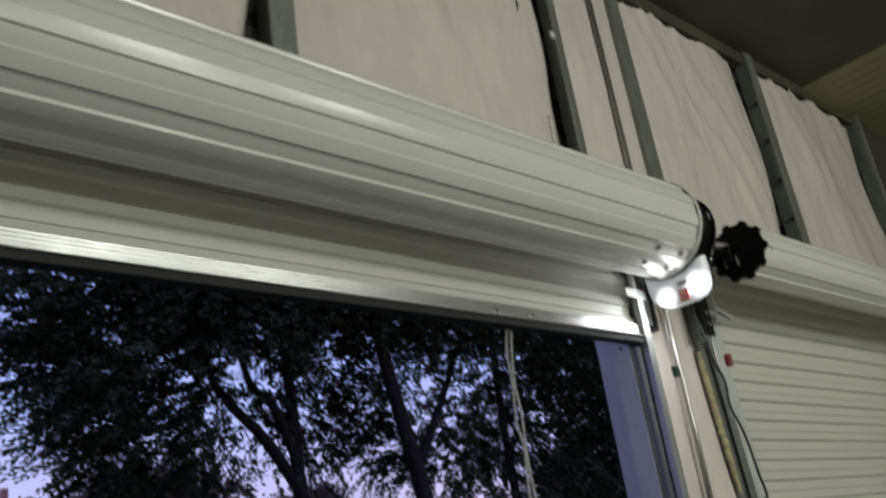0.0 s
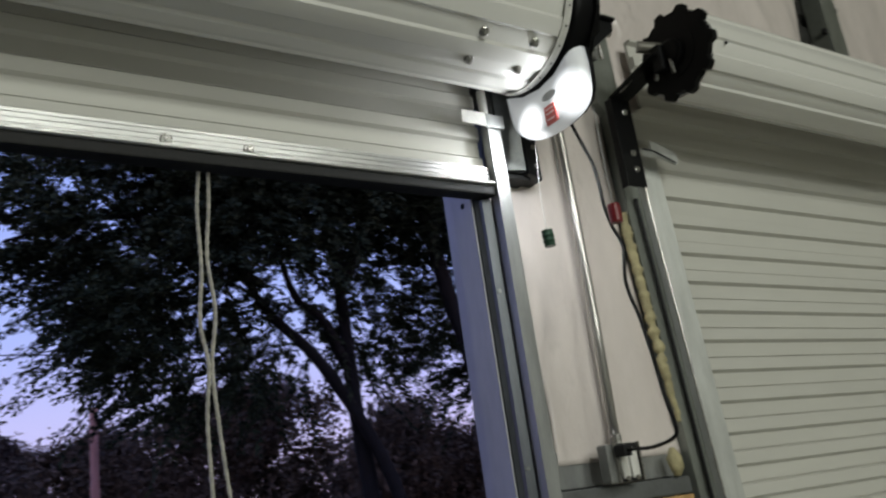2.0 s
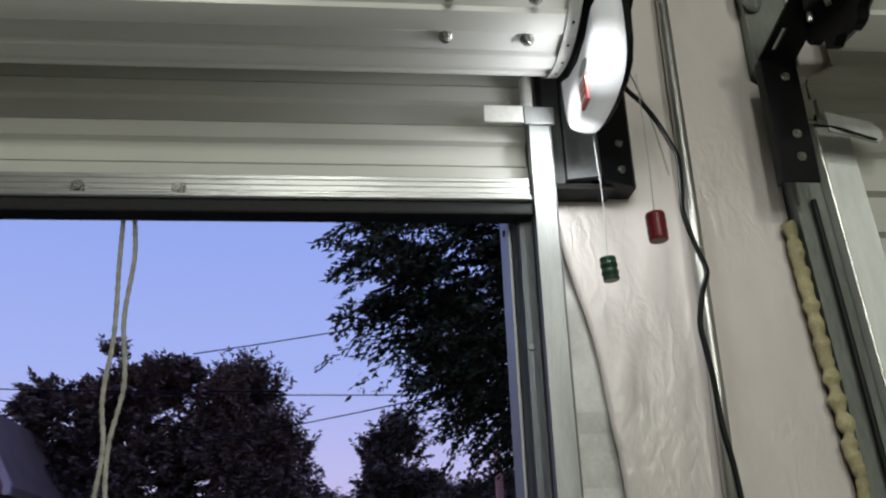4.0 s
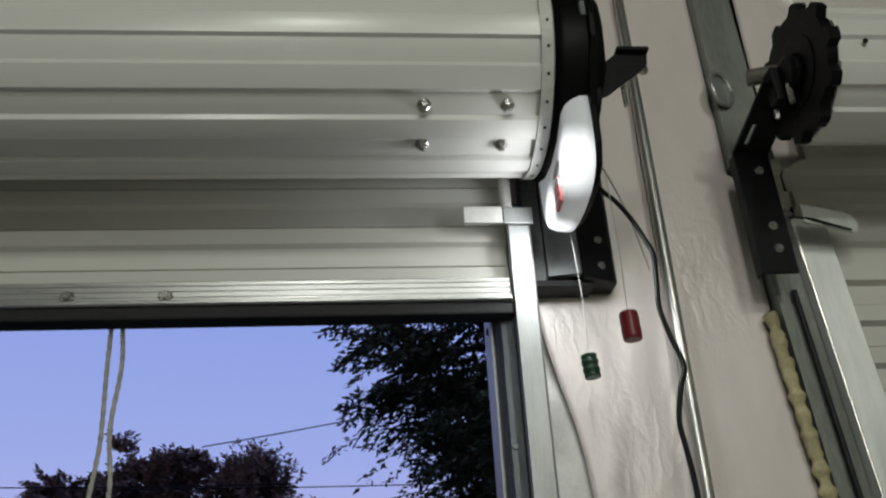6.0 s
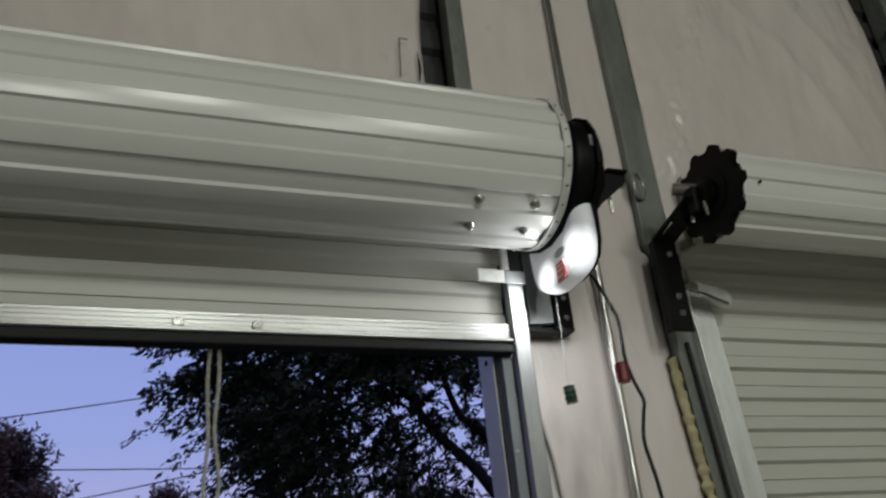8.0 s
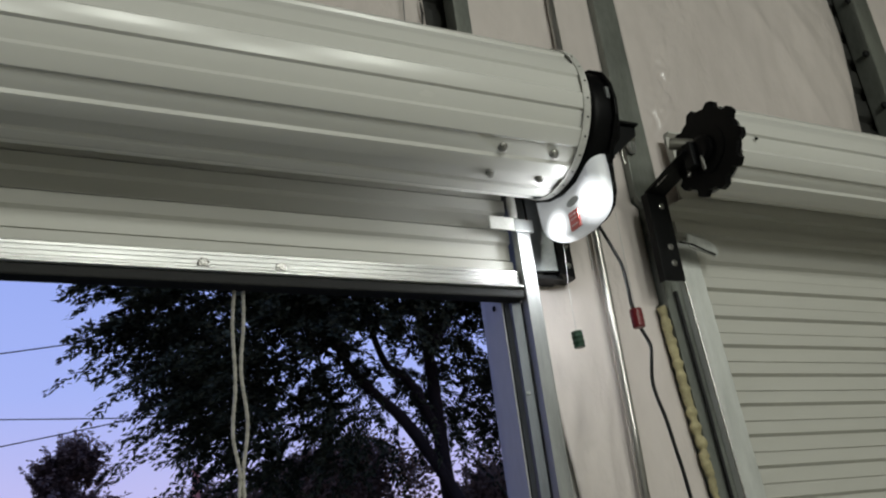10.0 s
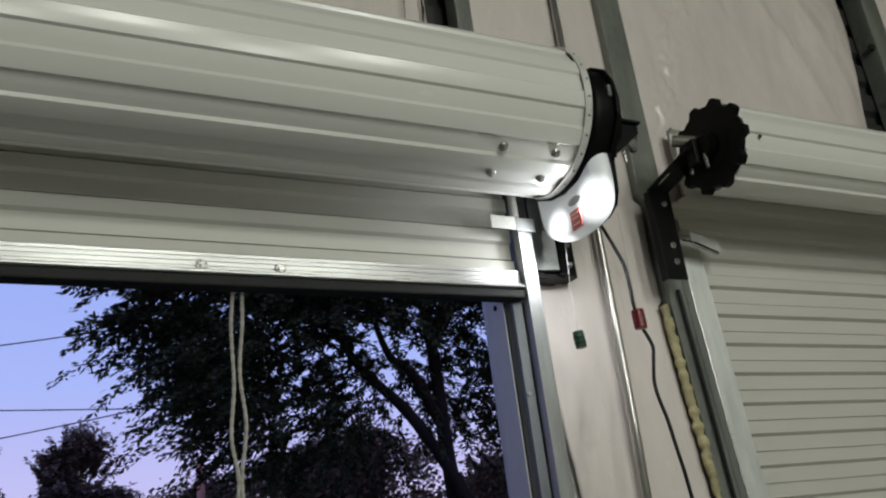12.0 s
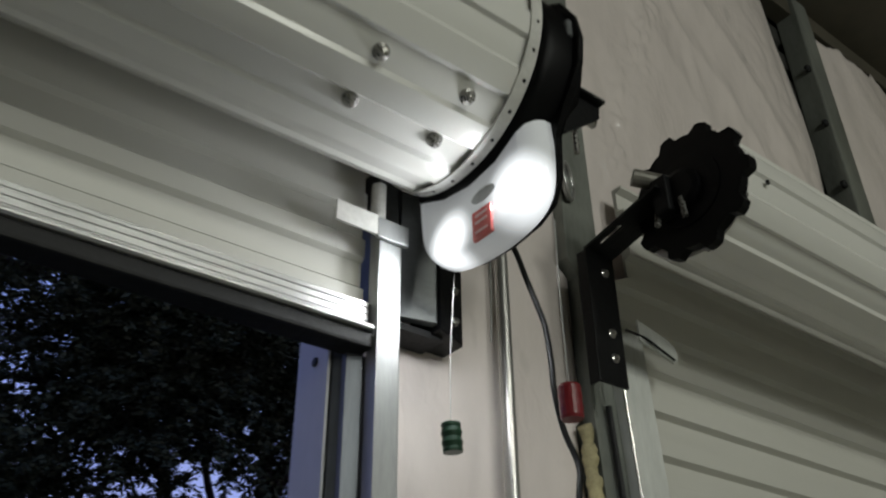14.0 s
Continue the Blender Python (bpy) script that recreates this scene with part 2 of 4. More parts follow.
ll.new(total, lb.inputs["Emission Strength"])
M["lens"] = lens


# ---- mesh helpers ----
def mesh_object(name, bm, mat, parent=None, smooth=False):
    me = bpy.data.meshes.new(name)
    bmesh.ops.recalc_face_normals(bm, faces=bm.faces)
    bm.to_mesh(me)
    bm.free()
    if smooth:
        for p in me.polygons:
            p.use_smooth = True
        if smooth == "crisp":
            me.set_sharp_from_angle(angle=radians(12))
    me.materials.append(M[mat])
    ob = new(name, me)
    if parent is not None:
        ob.parent = parent
    return ob


def part(name, bm, mat, parent, label="", smooth=False):
    ob = mesh_object(name, bm, mat, parent, smooth)
    if label:
        tagged(ob, label)
    return ob


def thing(name, at, label, category, group="", kind=""):
    """An empty at the base of a thing; its parts keep world coordinates."""
    ob = new(name)
    ob.empty_display_size = 0.05
    tagged(ob, label, category, group, kind)
    return ob


def box(bm, x0, x1, y0, y1, z0, z1, bevel=0.0):
    r = bmesh.ops.create_cube(bm, size=1.0)
    for v in r["verts"]:
        v.co = Vector(((x0 + x1) / 2 + v.co.x * (x1 - x0), (y0 + y1) / 2 + v.co.y * (y1 - y0), (z0 + z1) / 2 + v.co.z * (z1 - z0)))
    if bevel:
        es = {e for v in r["verts"] for e in v.link_edges}
        bmesh.ops.bevel(bm, geom=list(es), offset=bevel, segments=2, affect="EDGES", profile=0.6)
    return bm


def boxed(*a, **k):
    return box(bmesh.new(), *a, **k)


def prism(bm, pts, axis, a, b, bevel=0.0):
    """Extrude a closed outline (two coordinates each) along an axis from a to b."""
    def place(p, t):
        return {"x": (t, p[0], p[1]), "y": (p[0], t, p[1]), "z": (p[0], p[1], t)}[axis]
    lo = [bm.verts.new(place(p, a)) for p in pts]
    hi = [bm.verts.new(place(p, b)) for p in pts]
    fs = [bm.faces.new(lo), bm.faces.new(hi)]
    n = len(pts)
    for i in range(n):
        fs.append(bm.faces.new((lo[i], lo[(i + 1) % n], hi[(i + 1) % n], hi[i])))
    if bevel:
        es = list(fs[0].edges) + list(fs[1].edges)
        bmesh.ops.bevel(bm, geom=es, offset=bevel, segments=3, affect="EDGES", profile=0.5)
    return bm


def smooth_path(pts, n=6):
    """A rounded line through the points."""
    p = [Vector(q) for q in pts]
    p = [p[0] * 2 - p[1]] + p + [p[-1] * 2 - p[-2]]
    out = []
    for i in range(1, len(p) - 2):
        for k in range(n):
            t = k / n
            a, b, c, d = p[i - 1], p[i], p[i + 1], p[i + 2]
            out.append(0.5 * (2 * b + (c - a) * t + (2 * a - 5 * b + 4 * c - d) * t * t + (3 * b - a - 3 * c + d) * t ** 3))
    out.append(p[-2])
    return out


def pipe(bm, pts, radius, sides=8, taper=None):
    """A tube along a line; taper gives a radius for each point."""
    pts = [Vector(q) for q in pts]
    rings, ref = [], None
    for i, q in enumerate(pts):
        d = (pts[min(i + 1, len(pts) - 1)] - pts[max(i - 1, 0)]).normalized()
        if ref is None:
            ref = Vector((1, 0, 0)) if abs(d.x) < 0.9 else Vector((0, 1, 0))
        u = (ref - d * ref.dot(d)).normalized()
        ref = u
        w = d.cross(u)
        r = taper[i] if taper else radius
        rings.append([bm.verts.new(q + (u * math.cos(a) + w * math.sin(a)) * r) for a in [2 * math.pi * k / sides for k in range(sides)]])
    for a, b in zip(rings, rings[1:]):
        for k in range(sides):
            bm.faces.new((a[k], a[(k + 1) % sides], b[(k + 1) % sides], b[k]))
    bm.faces.new(rings[0])
    bm.faces.new(rings[-1])
    return bm


def disc(bm, c, axis, r, depth, sides=16, dome=0.0):
    """A short cylinder (a bolt head) from c along axis."""
    axis = Vector(axis).normalized()
    pts, rad = [Vector(c), Vector(c) + axis * depth * 0.7, Vector(c) + axis * depth], [r, r, r * (0.75 - dome)]
    return pipe(bm, pts, r, sides, rad)


# ---- the structure ----
def structure(name, bm, mat, label, category, smooth=False):
    return tagged(mesh_object(name, bm, mat, None, smooth), label, category, kind="structure")


structure("floor", boxed(-3.0, 7.0, -6.0, 1.70, -0.15, 0.0), "floor", "grey concrete floor slab of the workshop", "floor")
structure("wall_back", boxed(-3.0, 7.0, -6.15, -6.0, 0, 3.95), "wall", "plain pale lined wall behind the camera", "wall")
structure("wall_left", boxed(-3.15, -3.0, -6.15, 1.70, 0, 3.95), "wall", "plain pale lined side wall", "wall")
structure("wall_right", boxed(7.0, 7.15, -6.15, 1.70, 0, 3.95), "wall", "plain pale lined side wall", "wall")

bm = bmesh.new()
box(bm, -3.0, 4.70, -6.0, 1.70, 3.86, 3.95)
ceil = structure("ceiling", bm, "ceiling", "dark bare roof sheeting above the door wall", "ceiling")
bm = bmesh.new()
for k in range(24):
    x0 = 4.70 + k * 0.096
    prism(bm, [(x0, 3.84), (x0 + 0.05, 3.834), (x0 + 0.096, 3.84), (x0 + 0.096, 3.95), (x0, 3.95)], "y", -6.0, 1.70)
structure("ceiling_insulated", bm, "beige", "beige insulated roof bay with shallow folds", "ceiling")


def ribbed_sheet(bm, x0, x1, z0, z1, y, pitch=0.115, depth=0.018):
    """Outer wall sheet with horizontal ribs, with thickness."""
    prof = []
    z = z0
    while z < z1 - 1e-6:
        for f, d in ((0, 0), (0.55, 0), (0.65, depth), (0.90, depth)):
            zz = z + f * pitch
            if zz < z1:
                prof.append((y + d, zz))
        z += pitch
    prof.append((y, z1))
    return prism(bm, prof + [(y + 0.05, z1), (y + 0.05, z0)], "x", x0, x1)


bm = bmesh.new()
ribbed_sheet(bm, -3.0, -0.32, 0, 3.86, 1.645)
ribbed_sheet(bm, -0.32, 2.475, 2.45, 3.86, 1.645)
ribbed_sheet(bm, 2.475, 3.10, 0, 3.86, 1.645)
ribbed_sheet(bm, 3.10, 5.60, 2.45, 3.86, 1.645)
ribbed_sheet(bm, 5.60, 7.0, 0, 3.86, 1.645)
structure("wall_front", bm, "foil_back", "bare metal front wall sheeting with two door openings, coloured dark for the shade behind the lining", "wall")


def fabric(name, xl, xr, z0, z1, y, seed, nx, nz, bulge=0.018, ragged=0.0, crumpled=False):
    """Loose white sheet between the frame tubes: it bulges, creases and has a torn upper edge."""
    crease = min(1.0, bulge / 0.016)
    bm = bmesh.new()
    rows = []
    for j in range(nz + 1):
        row = []
        for i in range(nx + 1):
            u, v = i / nx, j / nz
            zt = z1 + ragged * (noise.noise(Vector((u * 9 + seed, seed, 0))) + 0.6 * noise.noise(Vector((u * 31, seed, 3))))
            z = z0 + (zt - z0) * v
            a, b = xl(z), xr(z)
            x = a + (b - a) * u
            p = Vector((x * 2.2, seed, z * 1.1))
            q = Vector((x * 7 + 0.8 * noise.noise(Vector((x * 3, z * 2, seed))), seed + 5, z * 2.3))
            edge = math.sin(math.pi * u) ** 0.5
            d = bulge * edge * (0.75 + 1.0 * noise.noise(p)) + 0.008 * crease * edge * noise.noise(q) + 0.004 * crease * noise.noise(q * 2.7) + 0.006 * crease * edge * max(0.0, 0.22 - abs(noise.noise(Vector((x * 4 + z * 1.5, seed, z * 1.2 - x)))))
            if bulge > 0.02:
                w = x * 1.0 + z * 0.45 + 0.25 * noise.noise(Vector((x * 1.3, z * 1.3, seed + 2)))
                f = noise.noise(Vector((w * 3.2, seed, z * 0.5)))
                d += edge * (0.009 * max(0.0, 0.30 - abs(f)) / 0.30 - 0.003)
                c = noise.noise(Vector((x * 2.4 - z * 0.5, seed + 8, z * 0.7)))
                d += edge * 0.012 * max(0.0, c) * abs(noise.noise(Vector((x * 19, seed, z * 13))))
            if crumpled:
                off = (x - (3.03 + 0.36 * (z - 2.68)) - 0.03 * noise.noise(Vector((z * 4, 3, 0)))) / 0.045
                d += 0.016 * math.exp(-off * off) * abs(noise.noise(Vector((x * 34, seed, z * 22))))
                # pressed flat where the door sheet passes in front
                d *= min(1.0, max(0.12, (z - 2.60) / 0.15))
            row.append(bm.verts.new((x, y - d, z)))
        rows.append(row)
    for a, b in zip(rows, rows[1:]):
        for i in range(nx):
            bm.faces.new((a[i], a[i + 1], b[i + 1], b[i]))
    ob = mesh_object(name, bm, "foil", None, True)
    s = ob.modifiers.new("thickness", "SOLIDIFY")
    s.thickness, s.offset = 0.004, -1
    return tagged(ob, "loose creased white plastic vapour barrier between steel tubes", "wall lining", "wall lining sheets", "structure")


def peel(z):
    """The loose left edge of the sheet beside the open door."""
    if z > 2.22 or z < 1.55:
        return 2.503 if z < 2.40 else 2.482
    return 2.503 + 0.080 * min(1.0, (2.22 - z) / 0.40) ** 0.75 + 0.003 * math.sin(z * 23)


def sheet_edge(z):
    """The right edge of that sheet, which widens below the foam bead."""
    if z > 2.455:
        return 2.884
    return 2.903 if z > 2.19 else 2.890 + 0.095 * max(0.0, 2.178 - z) ** 1.15


fabric("wall_lining", peel, sheet_edge, 1.622, 3.76, 1.602, 3.1, 40, 180, 0.006, 0.02)
fabric("wall_lining", lambda z: 1.29, lambda z: 2.375 + 0.012 * math.sin(z * 8), 2.46, 3.75, 1.600, 7.7, 60, 90, 0.030, 0.02)
fabric("wall_lining", lambda z: -0.30, lambda z: 1.145 + 0.01 * math.sin(z * 17), 2.46, 3.75, 1.600, 9.3, 60, 80, 0.030, 0.02)
fabric("wall_lining", lambda z: 2.985, lambda z: 3.925 + 0.03 * math.sin(z * 6 + 1), 2.45, 3.77, 1.606, 12.9, 150, 150, 0.034, 0.030, True)
fabric("wall_lining", lambda z: 4.13, lambda z: 5.17 + 0.03 * math.sin(z * 7) + 0.05 * (3.7 - z), 2.68, 3.76, 1.606, 15.2, 60, 100, 0.030, 0.04)


bm = bmesh.new()
ribbed_sheet(bm, 2.498, 2.63, 1.575, 2.24, 1.612, 0.31, 0.006)
structure("wall_packing", bm, "rim", "stained pale packing behind the peeling sheet", "wall packing")


# frame tubes
def tube(name, x0, x1, y0, y1, z0, z1, label, mat="tube"):
    return structure(name, boxed(x0, x1, y0, y1, z0, z1, bevel=0.004), mat, label, "steel tube")


tube("trim_tube", 2.432, 2.475, 1.564, 1.612, 0, 3.86, "olive-grey steel frame tube beside the open door")
structure("trim_tube", prism(bmesh.new(), [(3.030, 0), (3.089, 0), (2.966, 2.24), (2.954, 3.86), (2.884, 3.86), (2.886, 2.47), (2.908, 2.44), (2.908, 2.24)], "y", 1.576, 1.640, bevel=0.003), "tube", "olive-grey steel frame tube beside the closed door", "steel tube")
tube("trim_tube", 4.035, 4.115, 1.570, 1.640, 2.40, 3.86, "olive-grey steel frame tube above the closed door")
tube("trim_tube", 1.205, 1.285, 1.570, 1.640, 2.40, 3.86, "dark steel frame tube above the open door")
tube("trim_tube", 5.30, 5.36, 1.560, 1.640, 2.30, 3.86, "dark steel frame tube in the far corner")
tube("trim_rail", 2.480, 2.910, 1.560, 1.640, 1.537, 1.572, "horizontal grey steel rail above the strand board", "bracket")
tube("trim_header", -0.32, 2.43, 1.580, 1.640, 2.42, 2.46, "steel header tube behind the door roll")
tube("trim_header", 2.98, 5.60, 1.590, 1.640, 2.42, 2.46, "steel header tube behind the closed door's roll")
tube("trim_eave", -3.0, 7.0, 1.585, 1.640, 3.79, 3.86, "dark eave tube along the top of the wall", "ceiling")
tube("trim_tube", -0.38, -0.32, 1.56, 1.640, 0, 3.86, "olive-grey steel frame tube at the open door's far side")

structure("trim_ledge", boxed(2.482, 2.905, 1.598, 1.640, 1.5745, 1.650, bevel=0.003), "galv", "stained grey steel ledge under the white sheet", "ledge")

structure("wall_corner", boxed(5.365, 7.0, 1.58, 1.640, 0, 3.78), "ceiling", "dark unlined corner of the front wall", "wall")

# strand board below the rail
structure("wall_board", boxed(2.490, 2.910, 1.560, 1.572, 0.0, 1.534), "osb", "raw oriented strand board panel under the rail", "board")

# pale jamb beside the opening, seen against the dusk
jamb = thing("door_jamb", (2.43, 1.55, 0), "pale metal jamb trim of the open doorway", "door jamb", kind="structure")
part("jamb_face", boxed(2.4285, 2.4315, 1.545, 1.613, 0, 2.42), "trim", jamb)
part("reveal", boxed(2.4715, 2.4745, 1.635, 1.700, 0, 2.44), "trim", jamb)
bm = bmesh.new()
disc(bm, (2.4290, 1.575, 2.155), (-1, 0, 0), 0.006, 0.003, 10)
part("screw", bm, "black", jamb, "small dark screw head")


# ---- roll-up doors ----
PITCH = 0.0716


def drum_mesh(x0, x1, yc, zc, r, ribs, phase, depth=0.0052):
    bm = bmesh.new()
    prof = []
    for k in range(ribs):
        a0 = phase + 2 * math.pi * k / ribs
        w = 2 * math.pi / ribs
        for f, d in ((0.0, 0), (0.14, 0), (0.28, 0), (0.42, 0), (0.49, 1), (0.64, 1), (0.79, 1), (0.94, 1)):
            a = a0 + w * f
            rr = r - depth * d
            prof.append((yc - rr * math.cos(a), zc + rr * math.sin(a)))
    # a few lengths along, each a hair uneven
    n = 26
    rings = []
    for i in range(n + 1):
        x = x0 + (x1 - x0) * i / n
        rings.append([bm.verts.new((x, y + 0.0012 * noise.noise(Vector((x * 1.7, y * 8, z * 8))), z + 0.0012 * noise.noise(Vector((x * 1.7, y * 8, z * 8 + 9))))) for y, z in prof])
    m = len(prof)
    for a, b in zip(rings, rings[1:]):
        for k in range(m):
            bm.faces.new((a[k], a[(k + 1) % m], b[(k + 1) % m], b[k]))
    bm.faces.new(rings[0])
    bm.faces.new(rings[-1])
    bmesh.ops.bevel(bm, geom=[e for e in bm.edges if len(e.link_faces) == 2 and abs((e.verts[0].co - e.verts[1].co).x) > 0.02 and e.calc_face_angle(0) > 0.35], offset=0.0030, segments=2, affect="EDGES")
    return bm


def curtain_mesh(x0, x1, y, z0, z1, groove, depth=0.0080):
    """Ribbed door sheet; groove is the height of one groove's upper edge."""
    zs = []
    k0 = int((z0 - groove) / PITCH) - 2
    for k in range(k0, k0 + int((z1 - z0) / PITCH) + 5):
        t = groove + k * PITCH
        zs += [(t, 0.0), (t - 0.0055, depth), (t - 0.0385, depth), (t - 0.0387, depth + 0.0046), (t - 0.0428, depth + 0.0046), (t - 0.0450, 0.0)]
    zs = sorted(p for p in zs if z0 < p[0] < z1)
    pts = [(y, z0)] + [(y + d, z) for z, d in zs] + [(y, z1), (y + 0.022, z1), (y + 0.022, z0)]
    # front profile and a flat back, so that the sheet is solid
    bm = bmesh.new()
    prism(bm, pts, "x", x0, x1)
    return bm


open_door = thing("roll_up_door", (2.4, 1.5, 0), "white ribbed steel roll-up door rolled up nearly to the top", "roll-up door", "roll-up doors")
closed_door = thing("roll_up_door", (3.0, 1.5, 0), "white ribbed steel roll-up door rolled fully down", "roll-up door", "roll-up doors")

DY, DZ, DR = 1.379, 2.499, 0.156
part("door_roll", drum_mesh(-0.33, 2.490, DY, DZ, DR, 13, radians(-17.6)), "door", open_door, "glossy white ribbed coil of door sheet", "crisp")
# curtain under the roll
part("door_sheet", curtain_mesh(-0.31, 2.462, 1.528, 2.205, 2.50, 2.290), "door_flat", open_door)

# rim ring at the end of the roll, with tabs and rivets
bm = bmesh.new()
prof = []
N = 72
for i in range(N):
    a = 2 * math.pi * i / N
    prof.append((math.cos(a), math.sin(a)))
rings = []
for x, r in ((2.484, DR + 0.0005), (2.484, DR + 0.0028), (2.500, DR + 0.0028), (2.503, DR - 0.001), (2.503, DR - 0.010), (2.494, DR - 0.012)):
    rings.append([bm.verts.new((x, DY - c * r, DZ + s * r)) for c, s in prof])
for a, b in zip(rings, rings[1:]):
    for k in range(N):
        bm.faces.new((a[k], a[(k + 1) % N], b[(k + 1) % N], b[k]))
bm.faces.new(rings[-1])
rim = part("end_rim", bm, "rim", open_door, "worn white rim of the roll with notches")
for k in range(13):
    a = radians(-7.0) + 2 * math.pi * (k + 0.71) / 13
    bm = bmesh.new()
    u = Vector((0, -math.cos(a), math.sin(a)))
    w = Vector((0, math.sin(a), math.cos(a)))
    c = Vector((2.476, DY, DZ)) + u * (DR - 0.003)
    vs = []
    for dx, dw, du in ((-0.008, -0.006, -0.003), (-0.008, 0.006, -0.003), (0.009, 0.008, 0.002), (0.009, -0.008, 0.002)):
        vs.append(c + Vector((dx, 0, 0)) + w * dw + u * du)
    lo = [bm.verts.new(v) for v in vs]
    hi = [bm.verts.new(v - u * 0.006) for v in vs]
    bm.faces.new(lo)
    bm.faces.new(hi)
    for i in range(4):
        bm.faces.new((lo[i], lo[(i + 1) % 4], hi[(i + 1) % 4], hi[i]))
    part("rim_tab", bm, "galv", rim)
for k in range(26):
    a = 2 * math.pi * (k + 0.3) / 26
    u = Vector((0, -math.cos(a), math.sin(a)))
    bm = bmesh.new()
    disc(bm, Vector((2.4935, DY, DZ)) + u * (DR + 0.0022), u, 0.0024, 0.0014, 8)
    part("rivet", bm, "black", rim)

# four bolts through the roll near its end
for bx, ang in ((2.323, -53.9), (2.439, -53.9), (2.322, -77.6), (2.436, -77.8)):
    a = radians(ang)
    u = Vector((0, -math.cos(a), math.sin(a)))
    c = Vector((bx, DY, DZ)) + u * (DR - 0.008)
    bm = bmesh.new()
    disc(bm, c, u, 0.0098, 0.0085, 18)
    disc(bm, c + u * 0.0083, u, 0.0072, 0.0045, 6)
    disc(bm, c + u * 0.0122, u, 0.0042, 0.0025, 10)
    part("bolt", bm, "bolt", open_door, "zinc bolt with washer through the roll")

# bottom bar: grooved aluminium, a lip and a black rubber seal
bar = part("bottom_bar", prism(bmesh.new(), [(1.528, 2.219), (1.512, 2.219), (1.508, 2.216), (1.508, 2.2105), (1.5092, 2.2095), (1.5092, 2.2075), (1.508, 2.2065), (1.508, 2.2015), (1.5092, 2.2005), (1.5092, 2.1985), (1.508, 2.1975), (1.508, 2.1925), (1.5092, 2.1915), (1.5092, 2.1895), (1.507, 2.1885), (1.507, 2.1835), (1.497, 2.1825), (1.494, 2.1795), (1.494, 2.1765), (1.497, 2.1745), (1.540, 2.1745), (1.540, 2.219)], "x", -0.30, 2.458), "alu", open_door, "grooved aluminium bottom bar")
seal = part("rubber_seal", boxed(-0.30, 2.462, 1.500, 1.538, 2.154, 2.1740, bevel=0.004), "rubber", open_door, "black rubber weather seal under the bar")
for rx in (0.35, 0.49, 1.808, 1.948):
    bm = bmesh.new()
    disc(bm, (rx, 1.509, 2.1925), (0, -1, 0), 0.0105, 0.005, 16)
    disc(bm, (rx, 1.505, 2.1925), (0, -1, 0), 0.0060, 0.0045, 6)
    part("bar_bolt", bm, "bolt", bar)

# guide rail of the open door
guide = thing("door_guide", (2.48, 1.5, 0), "galvanised steel guide rail beside the open doorway", "door guide", "door guides")
bm = bmesh.new()
prism(bm, [(2.462, 1.494), (2.493, 1.494), (2.497, 1.498), (2.497, 1.560), (2.493, 1.560), (2.493, 1.5), (2.4665, 1.5), (2.4665, 1.516), (2.462, 1.516)], "z", 0.0, 2.330)
part("rail", bm, "galv", guide, "dull galvanised rail face")
bm = bmesh.new()
prism(bm, [(2.434, 1.5435), (2.4415, 1.536), (2.4425, 1.527), (2.4505, 1.525), (2.4605, 1.5215), (2.4605, 1.526), (2.453, 1.530), (2.453, 1.560), (2.436, 1.560)], "z", 0.0, 2.16)
part("inner_lip", bm, "lip", guide, "folded inner lip of the rail")
bm = bmesh.new()
prism(bm, [(2.4605, 1.517), (2.4665, 1.517), (2.4665, 1.530), (2.4605, 1.530)], "z", 0.0, 2.15)
part("brush_strip", bm, "rubber", guide, "black wear strip inside the rail")
for z in (1.62, 1.96):
    bm = bmesh.new()
    disc(bm, (2.449, 1.527, z), (-0.25, -1, 0), 0.005, 0.004, 8)
    part("rail_screw", bm, "bracket", guide)

# stop tab bent over the top of the rail
stop = thing("door_stop", (2.44, 1.49, 2.3), "bent pale metal stop tab on top of the guide rail", "door stop")
bm = bmesh.new()
box(bm, 2.392, 2.452, 1.4835, 1.4875, 2.299, 2.328, bevel=0.0012)
part("tab", bm, "rim", stop)
bm = bmesh.new()
box(bm, 2.4545, 2.500, 1.4860, 1.4925, 2.299, 2.328, bevel=0.0012)
part("clamp", bm, "galv", stop)
bm = bmesh.new()
pipe(bm, [(2.462, 1.500, 2.332), (2.462, 1.500, 2.385)], 0.0095, 14)
part("roller", bm, "rim", stop, "small white guide roller")

# pull rope on the bottom bar: one loop, two strands
rope = thing("pull_rope", (1.88, 1.55, 1), "off-white pull rope hanging in two strands from the door's bottom bar", "rope")
for k, (sx, pts) in enumerate((("a", [(1.868, 1.535, 2.158), (1.866, 1.548, 2.09), (1.869, 1.551, 1.99), (1.863, 1.553, 1.90), (1.872, 1.550, 1.83), (1.866, 1.552, 1.74), (1.869, 1.555, 1.60), (1.864, 1.555, 1.35), (1.875, 1.555, 1.10)]),
                               ("b", [(1.884, 1.535, 2.158), (1.886, 1.548, 2.10), (1.880, 1.552, 2.01), (1.889, 1.554, 1.92), (1.878, 1.551, 1.83), (1.884, 1.553, 1.74), (1.898, 1.558, 1.62), (1.918, 1.560, 1.50), (1.910, 1.558, 1.10)]))):
    bm = bmesh.new()
    path = smooth_path(pts, 14)
    pipe(bm, path, 0.0035, 8, [0.0034 + 0.0006 * math.sin(i * 2.4) for i in range(len(path))])
    part("strand", bm, "rope", rope, smooth=True)

